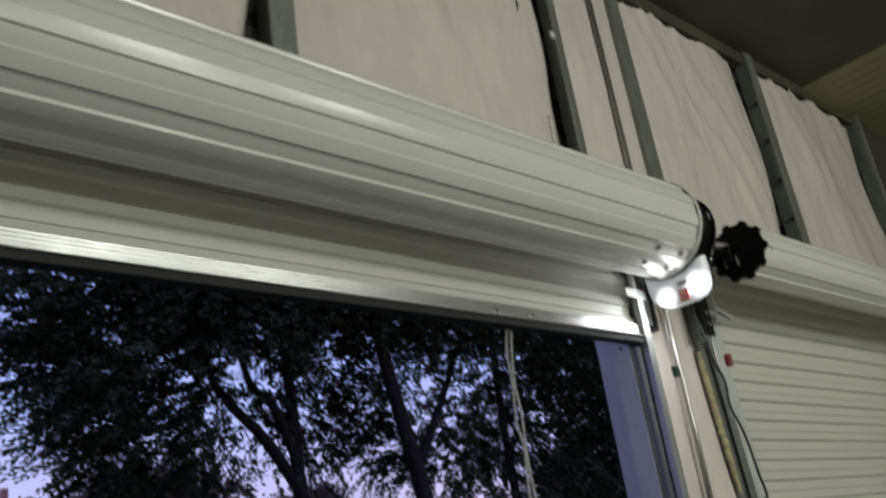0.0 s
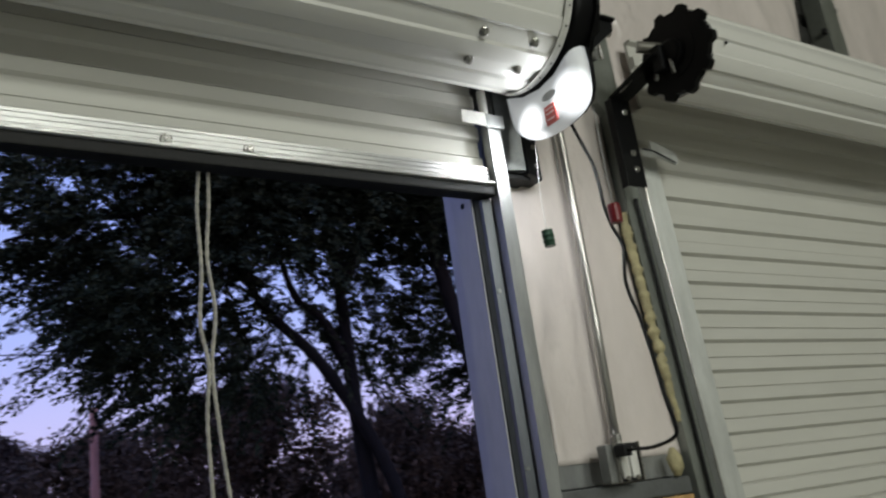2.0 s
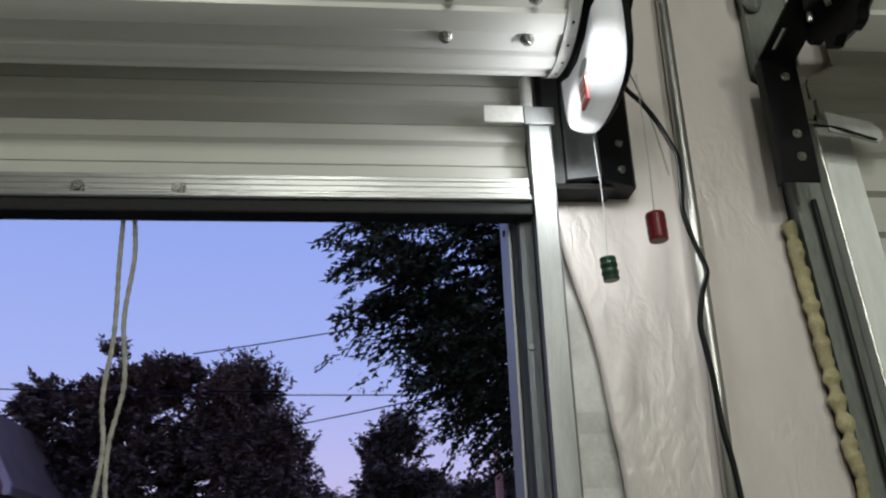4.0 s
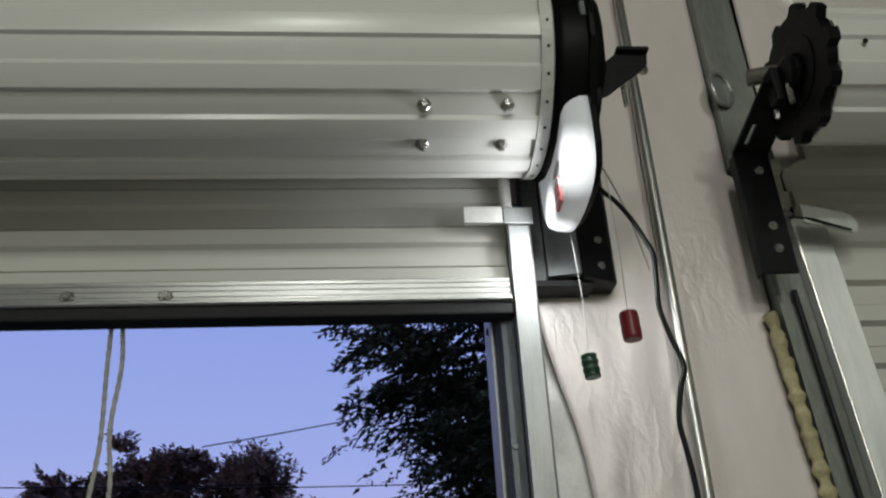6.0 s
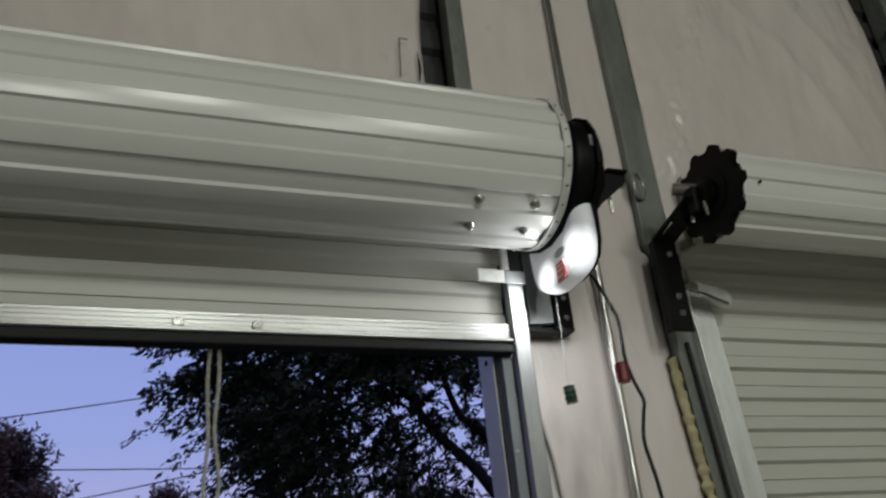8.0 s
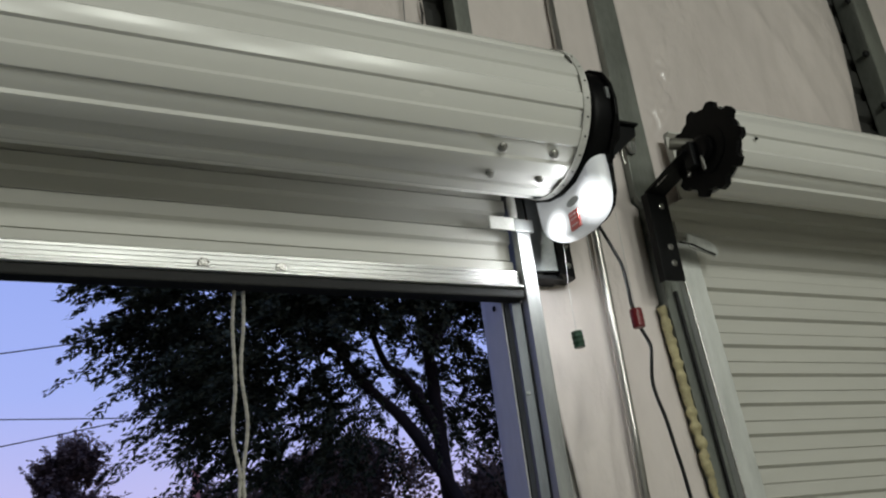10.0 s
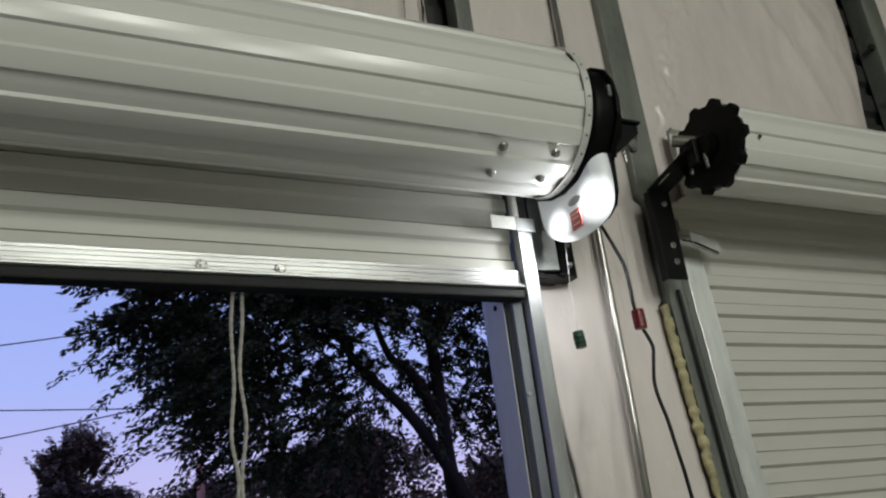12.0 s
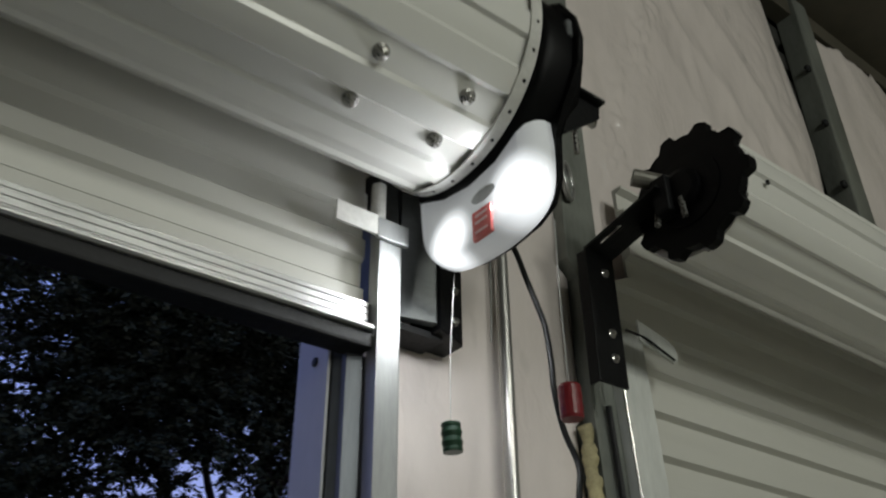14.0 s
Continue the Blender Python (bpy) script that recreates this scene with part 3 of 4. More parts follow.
# ---- the closed door ----
CY, CZ, CR = 1.345, 2.474, 0.1045
part("door_roll", drum_mesh(2.918, 5.58, CY, CZ, CR, 9, radians(-4.0)), "door", closed_door, "white ribbed coil of remaining door sheet", "crisp")
LEAN = 0.055
bm = curtain_mesh(2.985, 5.58, 1.552, 0.02, 2.66, 1.867, 0.0135)
for v in bm.verts:
    if v.co.x < 3.0:
        v.co.x = 3.02 if v.co.z > 2.46 else v.co.x + LEAN * (2.24 - v.co.z) - 0.008
part("door_sheet", bm, "door_flat", closed_door)
part("sheet_edge", curtain_mesh(2.930, 2.962, 1.5525, 2.350, 2.46, 1.867, 0.0110), "door_flat", closed_door, "worn pale edge of the door sheet above its rail")
bm = bmesh.new()
disc(bm, (2.957, CY - CR * 0.985, CZ - CR * 0.17), (0, -1, -0.17), 0.004, 0.003, 10)
part("rivet", bm, "black", closed_door)
def leaning(bm):
    """Shift a rail sideways with depth below its top, as it stands out of plumb."""
    for v in bm.verts:
        v.co.x += LEAN * (2.24 - v.co.z) - 0.008
    return bm


guide2 = thing("door_guide", (2.99, 1.53, 0), "galvanised steel guide rail beside the closed door", "door guide", "door guides")
bm = bmesh.new()
prism(bm, [(2.9685, 1.558), (2.971, 1.5545), (3.019, 1.543), (3.021, 1.5455), (3.019, 1.5505), (2.976, 1.561), (2.976, 1.580), (2.9685, 1.580)], "z", 0.0, 2.345)
part("rail", leaning(bm), "galv_pale", guide2)
bm = bmesh.new()
pipe(bm, [(2.9700, 1.5560, 0.0), (2.9700, 1.5560, 2.345)], 0.0022, 8)
part("edge_bead", leaning(bm), "bolt", guide2, "bright worn edge")
bm = bmesh.new()
pipe(bm, smooth_path([(2.942, 1.568, 2.215), (2.943, 1.568, 1.9), (2.942, 1.568, 1.6), (2.943, 1.568, 1.0)], 6), 0.0048, 8)
part("gap_strip", leaning(bm), "wire_black", guide2, "black strip in the joint beside the rail")
stop2 = thing("door_stop", (3.0, 1.5, 2.3), "bent grey metal stop tab with a black wire end", "door stop")
bm = bmesh.new()
prism(bm, [(2.945, 2.338), (3.012, 2.322), (3.026, 2.314), (3.033, 2.303), (3.031, 2.290), (3.022, 2.284), (2.945, 2.304)], "y", 1.498, 1.502)
part("tab", bm, "galv_pale", stop2)
bm = bmesh.new()
pipe(bm, smooth_path([(2.925, 1.507, 2.318), (2.955, 1.497, 2.309), (2.985, 1.493, 2.296), (3.016, 1.493, 2.286)], 5), 0.0022, 7)
part("wire_end", bm, "wire_black", stop2)

# sprocket-like tension wheel with its bracket
tension = thing("tension_wheel", (2.9, 1.5, 2.2), "black toothed tension wheel on a bolted black wall bracket", "tension wheel")
bm = bmesh.new()
WY, WZ, WR = 1.336, 2.473, 0.108
pts = []
T = 10
for k in range(T):
    a0 = 2 * math.pi * (k + 0.15) / T
    w = 2 * math.pi / T
    for f, r in ((0.0, WR * 0.875), (0.14, WR * 0.885), (0.28, WR * 0.885), (0.42, WR * 0.88), (0.50, WR * 0.955), (0.53, WR), (0.68, WR * 1.01), (0.83, WR), (0.88, WR * 0.95)):
        pts.append((WY - r * math.cos(a0 + w * f), WZ + r * math.sin(a0 + w * f)))
prism(bm, pts, "x", 2.898, 2.914)
part("wheel", bm, "plastic", tension)
bm = bmesh.new()
disc(bm, (2.898, WY, WZ), (-1, 0, 0), 0.060, 0.0025, 28)
disc(bm, (2.895, WY + 0.005, WZ), (-1, 0, 0), 0.034, 0.012, 20)
part("hub", bm, "plastic", tension)
bm = bmesh.new()
pipe(bm, [(2.910, 1.364, 2.500), (2.885, 1.381, 2.508), (2.858, 1.400, 2.516)], 0.0140, 16)
part("axle_stub", bm, "axle", tension, "dark steel axle stub")
for p, q in (((2.884, 1.380, 2.462), (2.880, 1.385, 2.426)), ((2.885, 1.340, 2.455), (2.882, 1.336, 2.419))):
    bm = bmesh.new()
    pipe(bm, [p, q], 0.0048, 8)
    part("pin", bm, "bolt", tension, "bright bolt shank")
bm = bmesh.new()
box(bm, 2.860, 2.922, 1.512, 1.517, 2.220, 2.450, bevel=0.0015)
box(bm, 2.860, 2.864, 1.515, 1.533, 2.220, 2.444, bevel=0.0012)
part("bracket_plate", bm, "black", tension, "black bracket plate with three bolts")
bm = bmesh.new()
# the bent upper end of the plate slopes forward to the axle; it has one short slot
d = Vector((1.372 - 1.514, 2.478 - 2.446)).normalized()
nv = Vector((-d.y, d.x)) * 0.0025
for xa, xb, f0, f1 in ((2.860, 2.872, 0, 0.155), (2.880, 2.922, 0, 0.155), (2.872, 2.880, 0, 0.020), (2.872, 2.880, 0.068, 0.155)):
    p0, p1 = Vector((1.514, 2.446)) + d * f0, Vector((1.514, 2.446)) + d * f1
    prism(bm, [(p0 + nv)[:], (p1 + nv)[:], (p1 - nv)[:], (p0 - nv)[:]], "x", xa, xb)
box(bm, 2.870, 2.899, 1.352, 1.380, 2.438, 2.500, bevel=0.003)
part("arm", bm, "black", tension, "slotted black arm")
for z in (2.411, 2.305, 2.264):
    bm = bmesh.new()
    disc(bm, (2.898, 1.513, z), (0, -1, 0), 0.0075, 0.004, 14)
    disc(bm, (2.898, 1.5095, z), (0, -1, 0), 0.0050, 0.004, 6)
    part("bolt", bm, "bolt", tension)

# ---- door opener on the end of the open door's roll ----
opener = thing("door_opener", (2.55, 1.4, 2.25), "black door opener with a lit milky lamp cover and red label", "door opener")
outline = [(1.310, 2.588), (1.268, 2.577), (1.236, 2.552), (1.217, 2.515), (1.211, 2.475), (1.216, 2.440), (1.232, 2.412), (1.247, 2.392),
           (1.266, 2.360), (1.266, 2.300), (1.279, 2.272), (1.306, 2.258), (1.350, 2.252), (1.400, 2.254), (1.445, 2.265), (1.472, 2.284), (1.486, 2.310), (1.504, 2.360), (1.504, 2.470), (1.480, 2.550), (1.420, 2.592), (1.360, 2.600)]
bm = bmesh.new()
prism(bm, outline, "x", 2.5482, 2.5580, bevel=0.003)
part("back_plate", bm, "plastic", opener)
# upper housing bulges out beside the roll
upper = [(1.310, 2.580), (1.272, 2.570), (1.243, 2.547), (1.226, 2.512), (1.221, 2.475), (1.226, 2.438), (1.245, 2.405), (1.262, 2.384), (1.288, 2.364), (1.330, 2.343), (1.380, 2.336), (1.430, 2.344), (1.480, 2.366), (1.495, 2.440), (1.470, 2.540), (1.410, 2.584), (1.360, 2.592)]
bm = bmesh.new()
prism(bm, upper, "x", 2.5045, 2.573, bevel=0.014)
part("housing", bm, "plastic", opener, "rounded glossy black housing", smooth=True)
bm = bmesh.new()
prism(bm, [(1.2195, 2.505), (1.2195, 2.480), (1.232, 2.476), (1.232, 2.509)], "x", 2.540, 2.560, bevel=0.003)
part("latch_cap", bm, "bracket", opener, "small shiny cap")
# the milky cover: a shallow dish that follows the roll above and is rounded below
lower = [(1.270, 2.385), (1.267, 2.340), (1.270, 2.296), (1.281, 2.270), (1.306, 2.255), (1.350, 2.248), (1.400, 2.250), (1.446, 2.261), (1.474, 2.281), (1.488, 2.312), (1.494, 2.365), (1.498, 2.42)]
top_arc = []
for k in range(9):
    a = radians(-38 - k * 12)
    top_arc.append((DY - (DR - 0.02) * math.cos(a), DZ - 0.01 + (DR - 0.012) * math.sin(a)))
lower = [(p.x, p.y) for p in smooth_path([(a, b, 0) for a, b in lower], 4)]
cover = lower + top_arc[::-1]
bm = bmesh.new()
cy = sum(p[0] for p in cover) / len(cover)
cz = sum(p[1] for p in cover) / len(cover)
layers = []
for x, inset in ((2.5480, 0.0), (2.5370, 0.0), (2.5250, 0.05), (2.5170, 0.12), (2.5130, 0.24)):
    layers.append([bm.verts.new((x, p[0] + (1.385 - p[0]) * inset * 0.8, p[1] + (2.300 - p[1]) * inset * 0.55)) for p in cover])
n = len(cover)
for a, b in zip(layers, layers[1:]):
    for k in range(n):
        bm.faces.new((a[k], a[(k + 1) % n], b[(k + 1) % n], b[k]))
bmesh.ops.triangulate(bm, faces=[bm.faces.new(layers[0]), bm.faces.new(layers[-1])])
part("lamp_cover", bm, "lens", opener, "brightly lit milky plastic lamp cover", smooth=True)
bm = bmesh.new()
box(bm, 2.5095, 2.5145, 1.339, 1.372, 2.252, 2.291, bevel=0.001)
lab = part("label", bm, "redlabel", opener, "red label on the lamp cover")
for z in (2.283, 2.274, 2.261):
    part("print_bar", boxed(2.5088, 2.5096, 1.345, 1.366, z - 0.0016, z + 0.0016), "labelbar", lab)
bm = bmesh.new()
prism(bm, [(1.354 + 0.021 * math.cos(k * math.pi / 10), 2.311 + 0.0085 * math.sin(k * math.pi / 10)) for k in range(20)], "x", 2.5118, 2.5140)
part("emblem", bm, "galv", opener, "plain grey oval emblem")
# lever arm with a bolt
bm = bmesh.new()
prism(bm, [(2.558, 2.375), (2.580, 2.385), (2.643, 2.437), (2.646, 2.462), (2.606, 2.462), (2.558, 2.420)], "y", 1.274, 1.280)
box(bm, 2.600, 2.646, 1.264, 1.305, 2.457, 2.462)
box(bm, 2.548, 2.566, 1.262, 1.300, 2.37, 2.43)
part("lever", bm, "black", opener, "black bent lever arm")
bm = bmesh.new()
pipe(bm, [(2.606, 1.285, 2.430), (2.606, 1.285, 2.372)], 0.0035, 8)
disc(bm, (2.630, 1.281, 2.436), (1, 0.4, 0), 0.007, 0.016, 10)
part("lever_bolt", bm, "bolt", opener)
# wall bracket of the opener
mount = thing("opener_bracket", (2.58, 1.55, 2.18), "grey and black steel bracket that carries the opener", "bracket")
bm = bmesh.new()
prism(bm, [(2.500, 1.556), (2.524, 1.546), (2.527, 1.549), (2.527, 1.600), (2.500, 1.600)], "z", 2.230, 2.47)
part("side_plate", bm, "bracket", mount, "bluish grey side plate")
bm = bmesh.new()
prism(bm, [(2.5275, 1.542), (2.576, 1.530), (2.580, 1.533), (2.580, 1.545), (2.5275, 1.556)], "z", 2.234, 2.45)
part("web", bm, "bracket", mount)
bm = bmesh.new()
prism(bm, [(2.581, 1.527), (2.634, 1.548), (2.640, 1.556), (2.640, 1.600), (2.581, 1.600)], "z", 2.226, 2.45, bevel=0.002)
part("channel", bm, "black", mount, "black bolted channel")
part("foot", boxed(2.505, 2.600, 1.548, 1.598, 2.220, 2.2295), "rubber", mount)
for z in (2.296, 2.250):
    bm = bmesh.new()
    c = Vector((2.613, 1.5395, z))
    disc(bm, c, (0.37, -1, 0), 0.0065, 0.004, 12)
    disc(bm, c + Vector((0.0012, -0.0035, 0)), (0.37, -1, 0), 0.0042, 0.004, 6)
    part("bolt", bm, "bolt", mount)


# pull handles on thin cords
def handle(name, label, mat, x, y, z, r, h, top, lean, ripple=0.06):
    t = thing(name, (x, y, z), label, "cord pull", "cord pulls")
    bm = bmesh.new()
    rings = []
    for i in range(13):
        f = i / 12
        rr = r * (0.94 + ripple * math.cos(f * math.pi * 6)) * (0.90 if i in (0, 12) else 1)
        rings.append((Vector((x + lean * (f - 0.5) * h, y, z - h / 2 + f * h)), rr))
    pipe(bm, [q for q, _ in rings], r, 20, [rr for _, rr in rings])
    part("grip", bm, mat, t, smooth=False)
    bm = bmesh.new()
    pipe(bm, smooth_path([(x + lean * h / 2, y, z + h / 2), (x + 0.002, y + 0.003, (z + top[2]) / 2), top], 6), 0.0007, 6)
    part("cord", bm, "cord", t)


handle("cord_pull", "small ribbed dark green pull handle on a thin cord", "green", 2.558, 1.478, 2.060, 0.0125, 0.034, (2.548, 1.455, 2.262), -0.08)
handle("cord_pull", "small smooth red pull handle on a thin cord", "red", 2.565, 1.295, 2.045, 0.0128, 0.036, (2.563, 1.292, 2.262), -0.03, 0.02)

# power cable from the opener to the outlet
cable = thing("power_cable", (2.6, 1.4, 1.6), "thin black power cable hanging from the opener to the outlet", "cable")
bm = bmesh.new()
pipe(bm, smooth_path([(2.562, 1.375, 2.330), (2.585, 1.395, 2.305), (2.609, 1.405, 2.288), (2.631, 1.413, 2.262), (2.645, 1.411, 2.227), (2.652, 1.408, 2.200), (2.645, 1.396, 2.147), (2.641, 1.391, 2.108), (2.650, 1.390, 2.063), (2.655, 1.377, 2.020), (2.641, 1.366, 1.988), (2.631, 1.365, 1.945), (2.633, 1.364, 1.911), (2.631, 1.350, 1.866), (2.628, 1.338, 1.811), (2.634, 1.337, 1.765), (2.638, 1.335, 1.710), (2.646, 1.331, 1.655), (2.648, 1.345, 1.636), (2.660, 1.410, 1.628), (2.674, 1.470, 1.632), (2.680, 1.496, 1.633)], 7), 0.0037, 9)
part("sheath", bm, "wire_black", cable, smooth=True)
bm = bmesh.new()
box(bm, 2.668, 2.690, 1.494, 1.524, 1.622, 1.645, bevel=0.004)
part("plug", bm, "rubber", cable, "black moulded plug")

# grey cord that loops behind the lever
cord = thing("loose_cord", (2.66, 1.56, 2.3), "thin grey cord hanging against the wall sheet", "cord")
bm = bmesh.new()
pipe(bm, smooth_path([(2.585, 1.43, 2.40), (2.62, 1.47, 2.385), (2.665, 1.52, 2.33), (2.70, 1.565, 2.255)], 6), 0.0013, 6)
part("strand", bm, "cord", cord)

# conduit, outlet box and spray foam
conduit = thing("conduit", (2.73, 1.585, 1.66), "thin steel conduit pipe running up the wall", "conduit")
bm = bmesh.new()
pipe(bm, [(2.722, 1.568, 1.650), (2.728, 1.568, 1.90), (2.731, 1.570, 2.2), (2.735, 1.574, 2.6), (2.740, 1.578, 3.80)], 0.0100, 14)
part("pipe", bm, "conduit", conduit, smooth=True)
bm = bmesh.new()
pipe(bm, [(2.722, 1.568, 1.648), (2.722, 1.568, 1.672)], 0.0125, 12)
part("connector", bm, "bolt", conduit)

outlet = thing("outlet_box", (2.69, 1.54, 1.573), "grey surface outlet box with a white duplex outlet", "outlet box")
part("box_body", boxed(2.655, 2.735, 1.530, 1.558, 1.5735, 1.650, bevel=0.004), "box", outlet)
part("cover_plate", boxed(2.676, 2.7345, 1.5255, 1.5298, 1.5745, 1.649, bevel=0.0015), "rubber", outlet, "black cover plate")
for x in (2.672, 2.7365):
    part("yoke", boxed(x, x + 0.004, 1.522, 1.530, 1.574, 1.650), "bolt", outlet)
for x in (2.692, 2.718):
    bm = bmesh.new()
    box(bm, x - 0.011, x + 0.011, 1.520, 1.532, 1.580, 1.640, bevel=0.006)
    part("receptacle", bm, "outlet", outlet, "white receptacle face")
    bm = bmesh.new()
    disc(bm, (x, 1.521, 1.5805), (0, -1, 0), 0.005, 0.004, 10)
    part("box_screw", bm, "bolt", outlet)

foam = thing("spray_foam", (2.893, 1.585, 1.6), "bead of yellow expanding foam along the sheet edge", "spray foam")
bm = bmesh.new()
fp = []
fr = []
for i in range(80):
    z = 2.178 - i * 0.0062
    fp.append((2.893 + 0.095 * (2.178 - z) ** 1.15 + 0.006 * noise.noise(Vector((z * 30, 1, 0))), 1.580 + 0.003 * noise.noise(Vector((z * 40, 7, 0))), z))
    fr.append(0.0108 + 0.0055 * noise.noise(Vector((z * 60, 4, 0))) + 0.004 * noise.noise(Vector((z * 90, 8, 0))) - 0.0060 * max(0, i - 58) / 22)
pipe(bm, fp, 0.01, 12, fr)
part("bead", bm, "foam", foam, smooth=True)
bm = bmesh.new()
pipe(bm, [(2.868, 1.556, 1.574), (2.870, 1.554, 1.590), (2.868, 1.556, 1.612), (2.872, 1.560, 1.632)], 0.01, 12, [0.008, 0.015, 0.017, 0.006])
part("blob", bm, "foam", foam, smooth=True)

# a round shiny cap on the sheet by the tube
cap = thing("cable_ring", (2.90, 1.57, 2.62), "shiny oval metal ring on the white sheet", "ring")
bm = bmesh.new()
ringp = [(2.896 + 0.023 * math.cos(2 * math.pi * k / 28), 1.566 + 0.012 * math.cos(2 * math.pi * k / 28), 2.624 + 0.036 * math.sin(2 * math.pi * k / 28)) for k in range(28)]
pipe(bm, ringp + ringp[:1], 0.004, 8)
part("ring", bm, "alu", cap, smooth=True)
bm = bmesh.new()
vs = [bm.verts.new((p[0], p[1] + 0.004, p[2])) for p in ringp]
vs2 = [bm.verts.new((p[0], p[1] + 0.008, p[2])) for p in ringp]
bm.faces.new(vs)
bm.faces.new(vs2)
for k in range(28):
    bm.faces.new((vs[k], vs[(k + 1) % 28], vs2[(k + 1) % 28], vs2[k]))
part("plate", bm, "galv", cap)

# small details on the sheets
bm = bmesh.new()
pipe(bm, [(2.300, 1.570, 2.975), (2.296, 1.570, 2.86)], 0.0016, 6)
pipe(bm, [(2.300, 1.570, 2.975), (2.322, 1.570, 2.975)], 0.0016, 6)
tagged(mesh_object("bent_wire", bm, "bracket"), "thin bent wire poking through the white sheet", "wire")


bm = bmesh.new()
box(bm, 2.402, 2.424, 1.555, 1.566, 3.335, 3.362, bevel=0.002)
tagged(mesh_object("cable_clip", bm, "outlet"), "small white clip beside the steel tube", "clip")
for k, (x, z) in enumerate(((4.028, 2.92), (4.025, 3.12), (4.030, 3.34), (4.026, 3.55), (4.122, 3.02), (4.120, 3.44))):
    bm = bmesh.new()
    disc(bm, (x, 1.588, z), (0, -1, 0), 0.012, 0.012, 8)
    tagged(mesh_object("washer_nail", bm, "rubber"), "dark washer nail holding the white sheet", "nail", "sheet nails")
for x, z, h in ((2.262, 3.44, 0.035), (2.345, 2.90, 0.05)):
    bm = bmesh.new()
    pipe(bm, [(x, 1.578 if z > 2.5 else 1.594, z - h), (x + 0.004, 1.576 if z > 2.5 else 1.592, z), (x + 0.001, 1.578 if z > 2.5 else 1.594, z + h)], 0.003, 6, [0.0008, 0.0035, 0.0008])
    tagged(mesh_object("sheet_tear", bm, "rubber"), "small dark tear in the white sheet", "tear", "sheet tears", "structure")

# ---- outside ----
structure("ground", boxed(-150, 150, 1.70, 300, -0.25, -0.10), "ground", "dark grassy ground outside the door", "ground")


def leaves(name, centres, per, spread, length, width, mat, parent, seed, droop=0.5):
    """Many small pointed leaves round the centres, one mesh."""
    rng = np.random.default_rng(seed)
    c = np.repeat(np.array(centres, float), per, axis=0)
    m = len(c)
    off = rng.normal(0, 1, (m, 3)) * np.array(spread)
    base = c + off
    az = rng.uniform(0, 2 * np.pi, m)
    tilt = rng.normal(-droop, 0.5, m)
    d = np.stack([np.cos(az) * np.cos(tilt), np.sin(az) * np.cos(tilt), np.sin(tilt)], 1)
    s = rng.normal(0, 1, (m, 3))
    s -= d * (s * d).sum(1, keepdims=True)
    s /= np.linalg.norm(s, axis=1, keepdims=True)
    L = length * rng.uniform(0.6, 1.3, (m, 1))
    W = width * rng.uniform(0.7, 1.2, (m, 1))
    n = np.cross(d, s) * W * 0.35
    v = np.stack([base, base + d * L * 0.45 + s * W + n, base + d * L, base + d * L * 0.45 - s * W + n], 1).reshape(-1, 3)
    f = np.arange(m * 4).reshape(-1, 4)
    me = bpy.data.meshes.new(name)
    me.from_pydata(v.tolist(), [], f.tolist())
    me.materials.append(M[mat])
    ob = new(name, me)
    if parent is not None:
        ob.parent = parent
    return ob


def limb(bm, pts, r0, r1, sides=9):
    p = smooth_path(pts, 6)
    pipe(bm, p, r0, sides, [r0 + (r1 - r0) * i / (len(p) - 1) + 0.06 * r0 * noise.noise(Vector((i * 0.7, r0 * 50, 2))) for i in range(len(p))])


near = thing("tree", (6.3, 9.2, 0), "large dark broadleaf tree with spreading limbs against the dusk sky", "tree", "trees")
bm = bmesh.new()
limb(bm, [(6.45, 9.3, -0.1), (6.3, 9.25, 1.6), (6.15, 9.2, 3.0), (6.1, 9.2, 4.4), (5.95, 9.2, 6.2), (5.7, 9.3, 8.2)], 0.12, 0.04, 12)
limb(bm, [(6.9, 9.0, -0.1), (6.45, 9.0, 2.0), (5.75, 9.05, 3.35), (5.2, 9.1, 3.95), (4.95, 9.1, 4.35), (4.75, 8.9, 5.1), (4.2, 8.5, 6.0)], 0.09, 0.022)
limb(bm, [(6.15, 9.2, 3.3), (5.75, 9.05, 3.95), (5.45, 9.0, 4.15), (5.25, 8.95, 4.75), (5.2, 8.9, 5.6)], 0.07, 0.02)
limb(bm, [(4.95, 9.1, 4.35), (4.1, 8.6, 4.75), (3.1, 8.0, 4.6), (2.3, 7.7, 4.2)], 0.06, 0.012)
limb(bm, [(4.75, 8.9, 5.1), (3.6, 8.3, 5.6), (2.6, 7.8, 5.5), (1.9, 7.6, 5.1)], 0.05, 0.012)
limb(bm, [(6.1, 9.2, 4.4), (6.9, 9.0, 5.6), (7.6, 8.9, 6.8)], 0.11, 0.03)
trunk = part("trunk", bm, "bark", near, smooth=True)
rng = random.Random(11)


def blob(n, c, r, low=-9):
    out = []
    while len(out) < n:
        p = [rng.uniform(-1, 1) for _ in range(3)]
        if sum(q * q for q in p) < 1:
            q = (c[0] + p[0] * r[0], c[1] + p[1] * r[1], c[2] + p[2] * r[2])
            if q[2] > low:
                out.append(q)
    return out


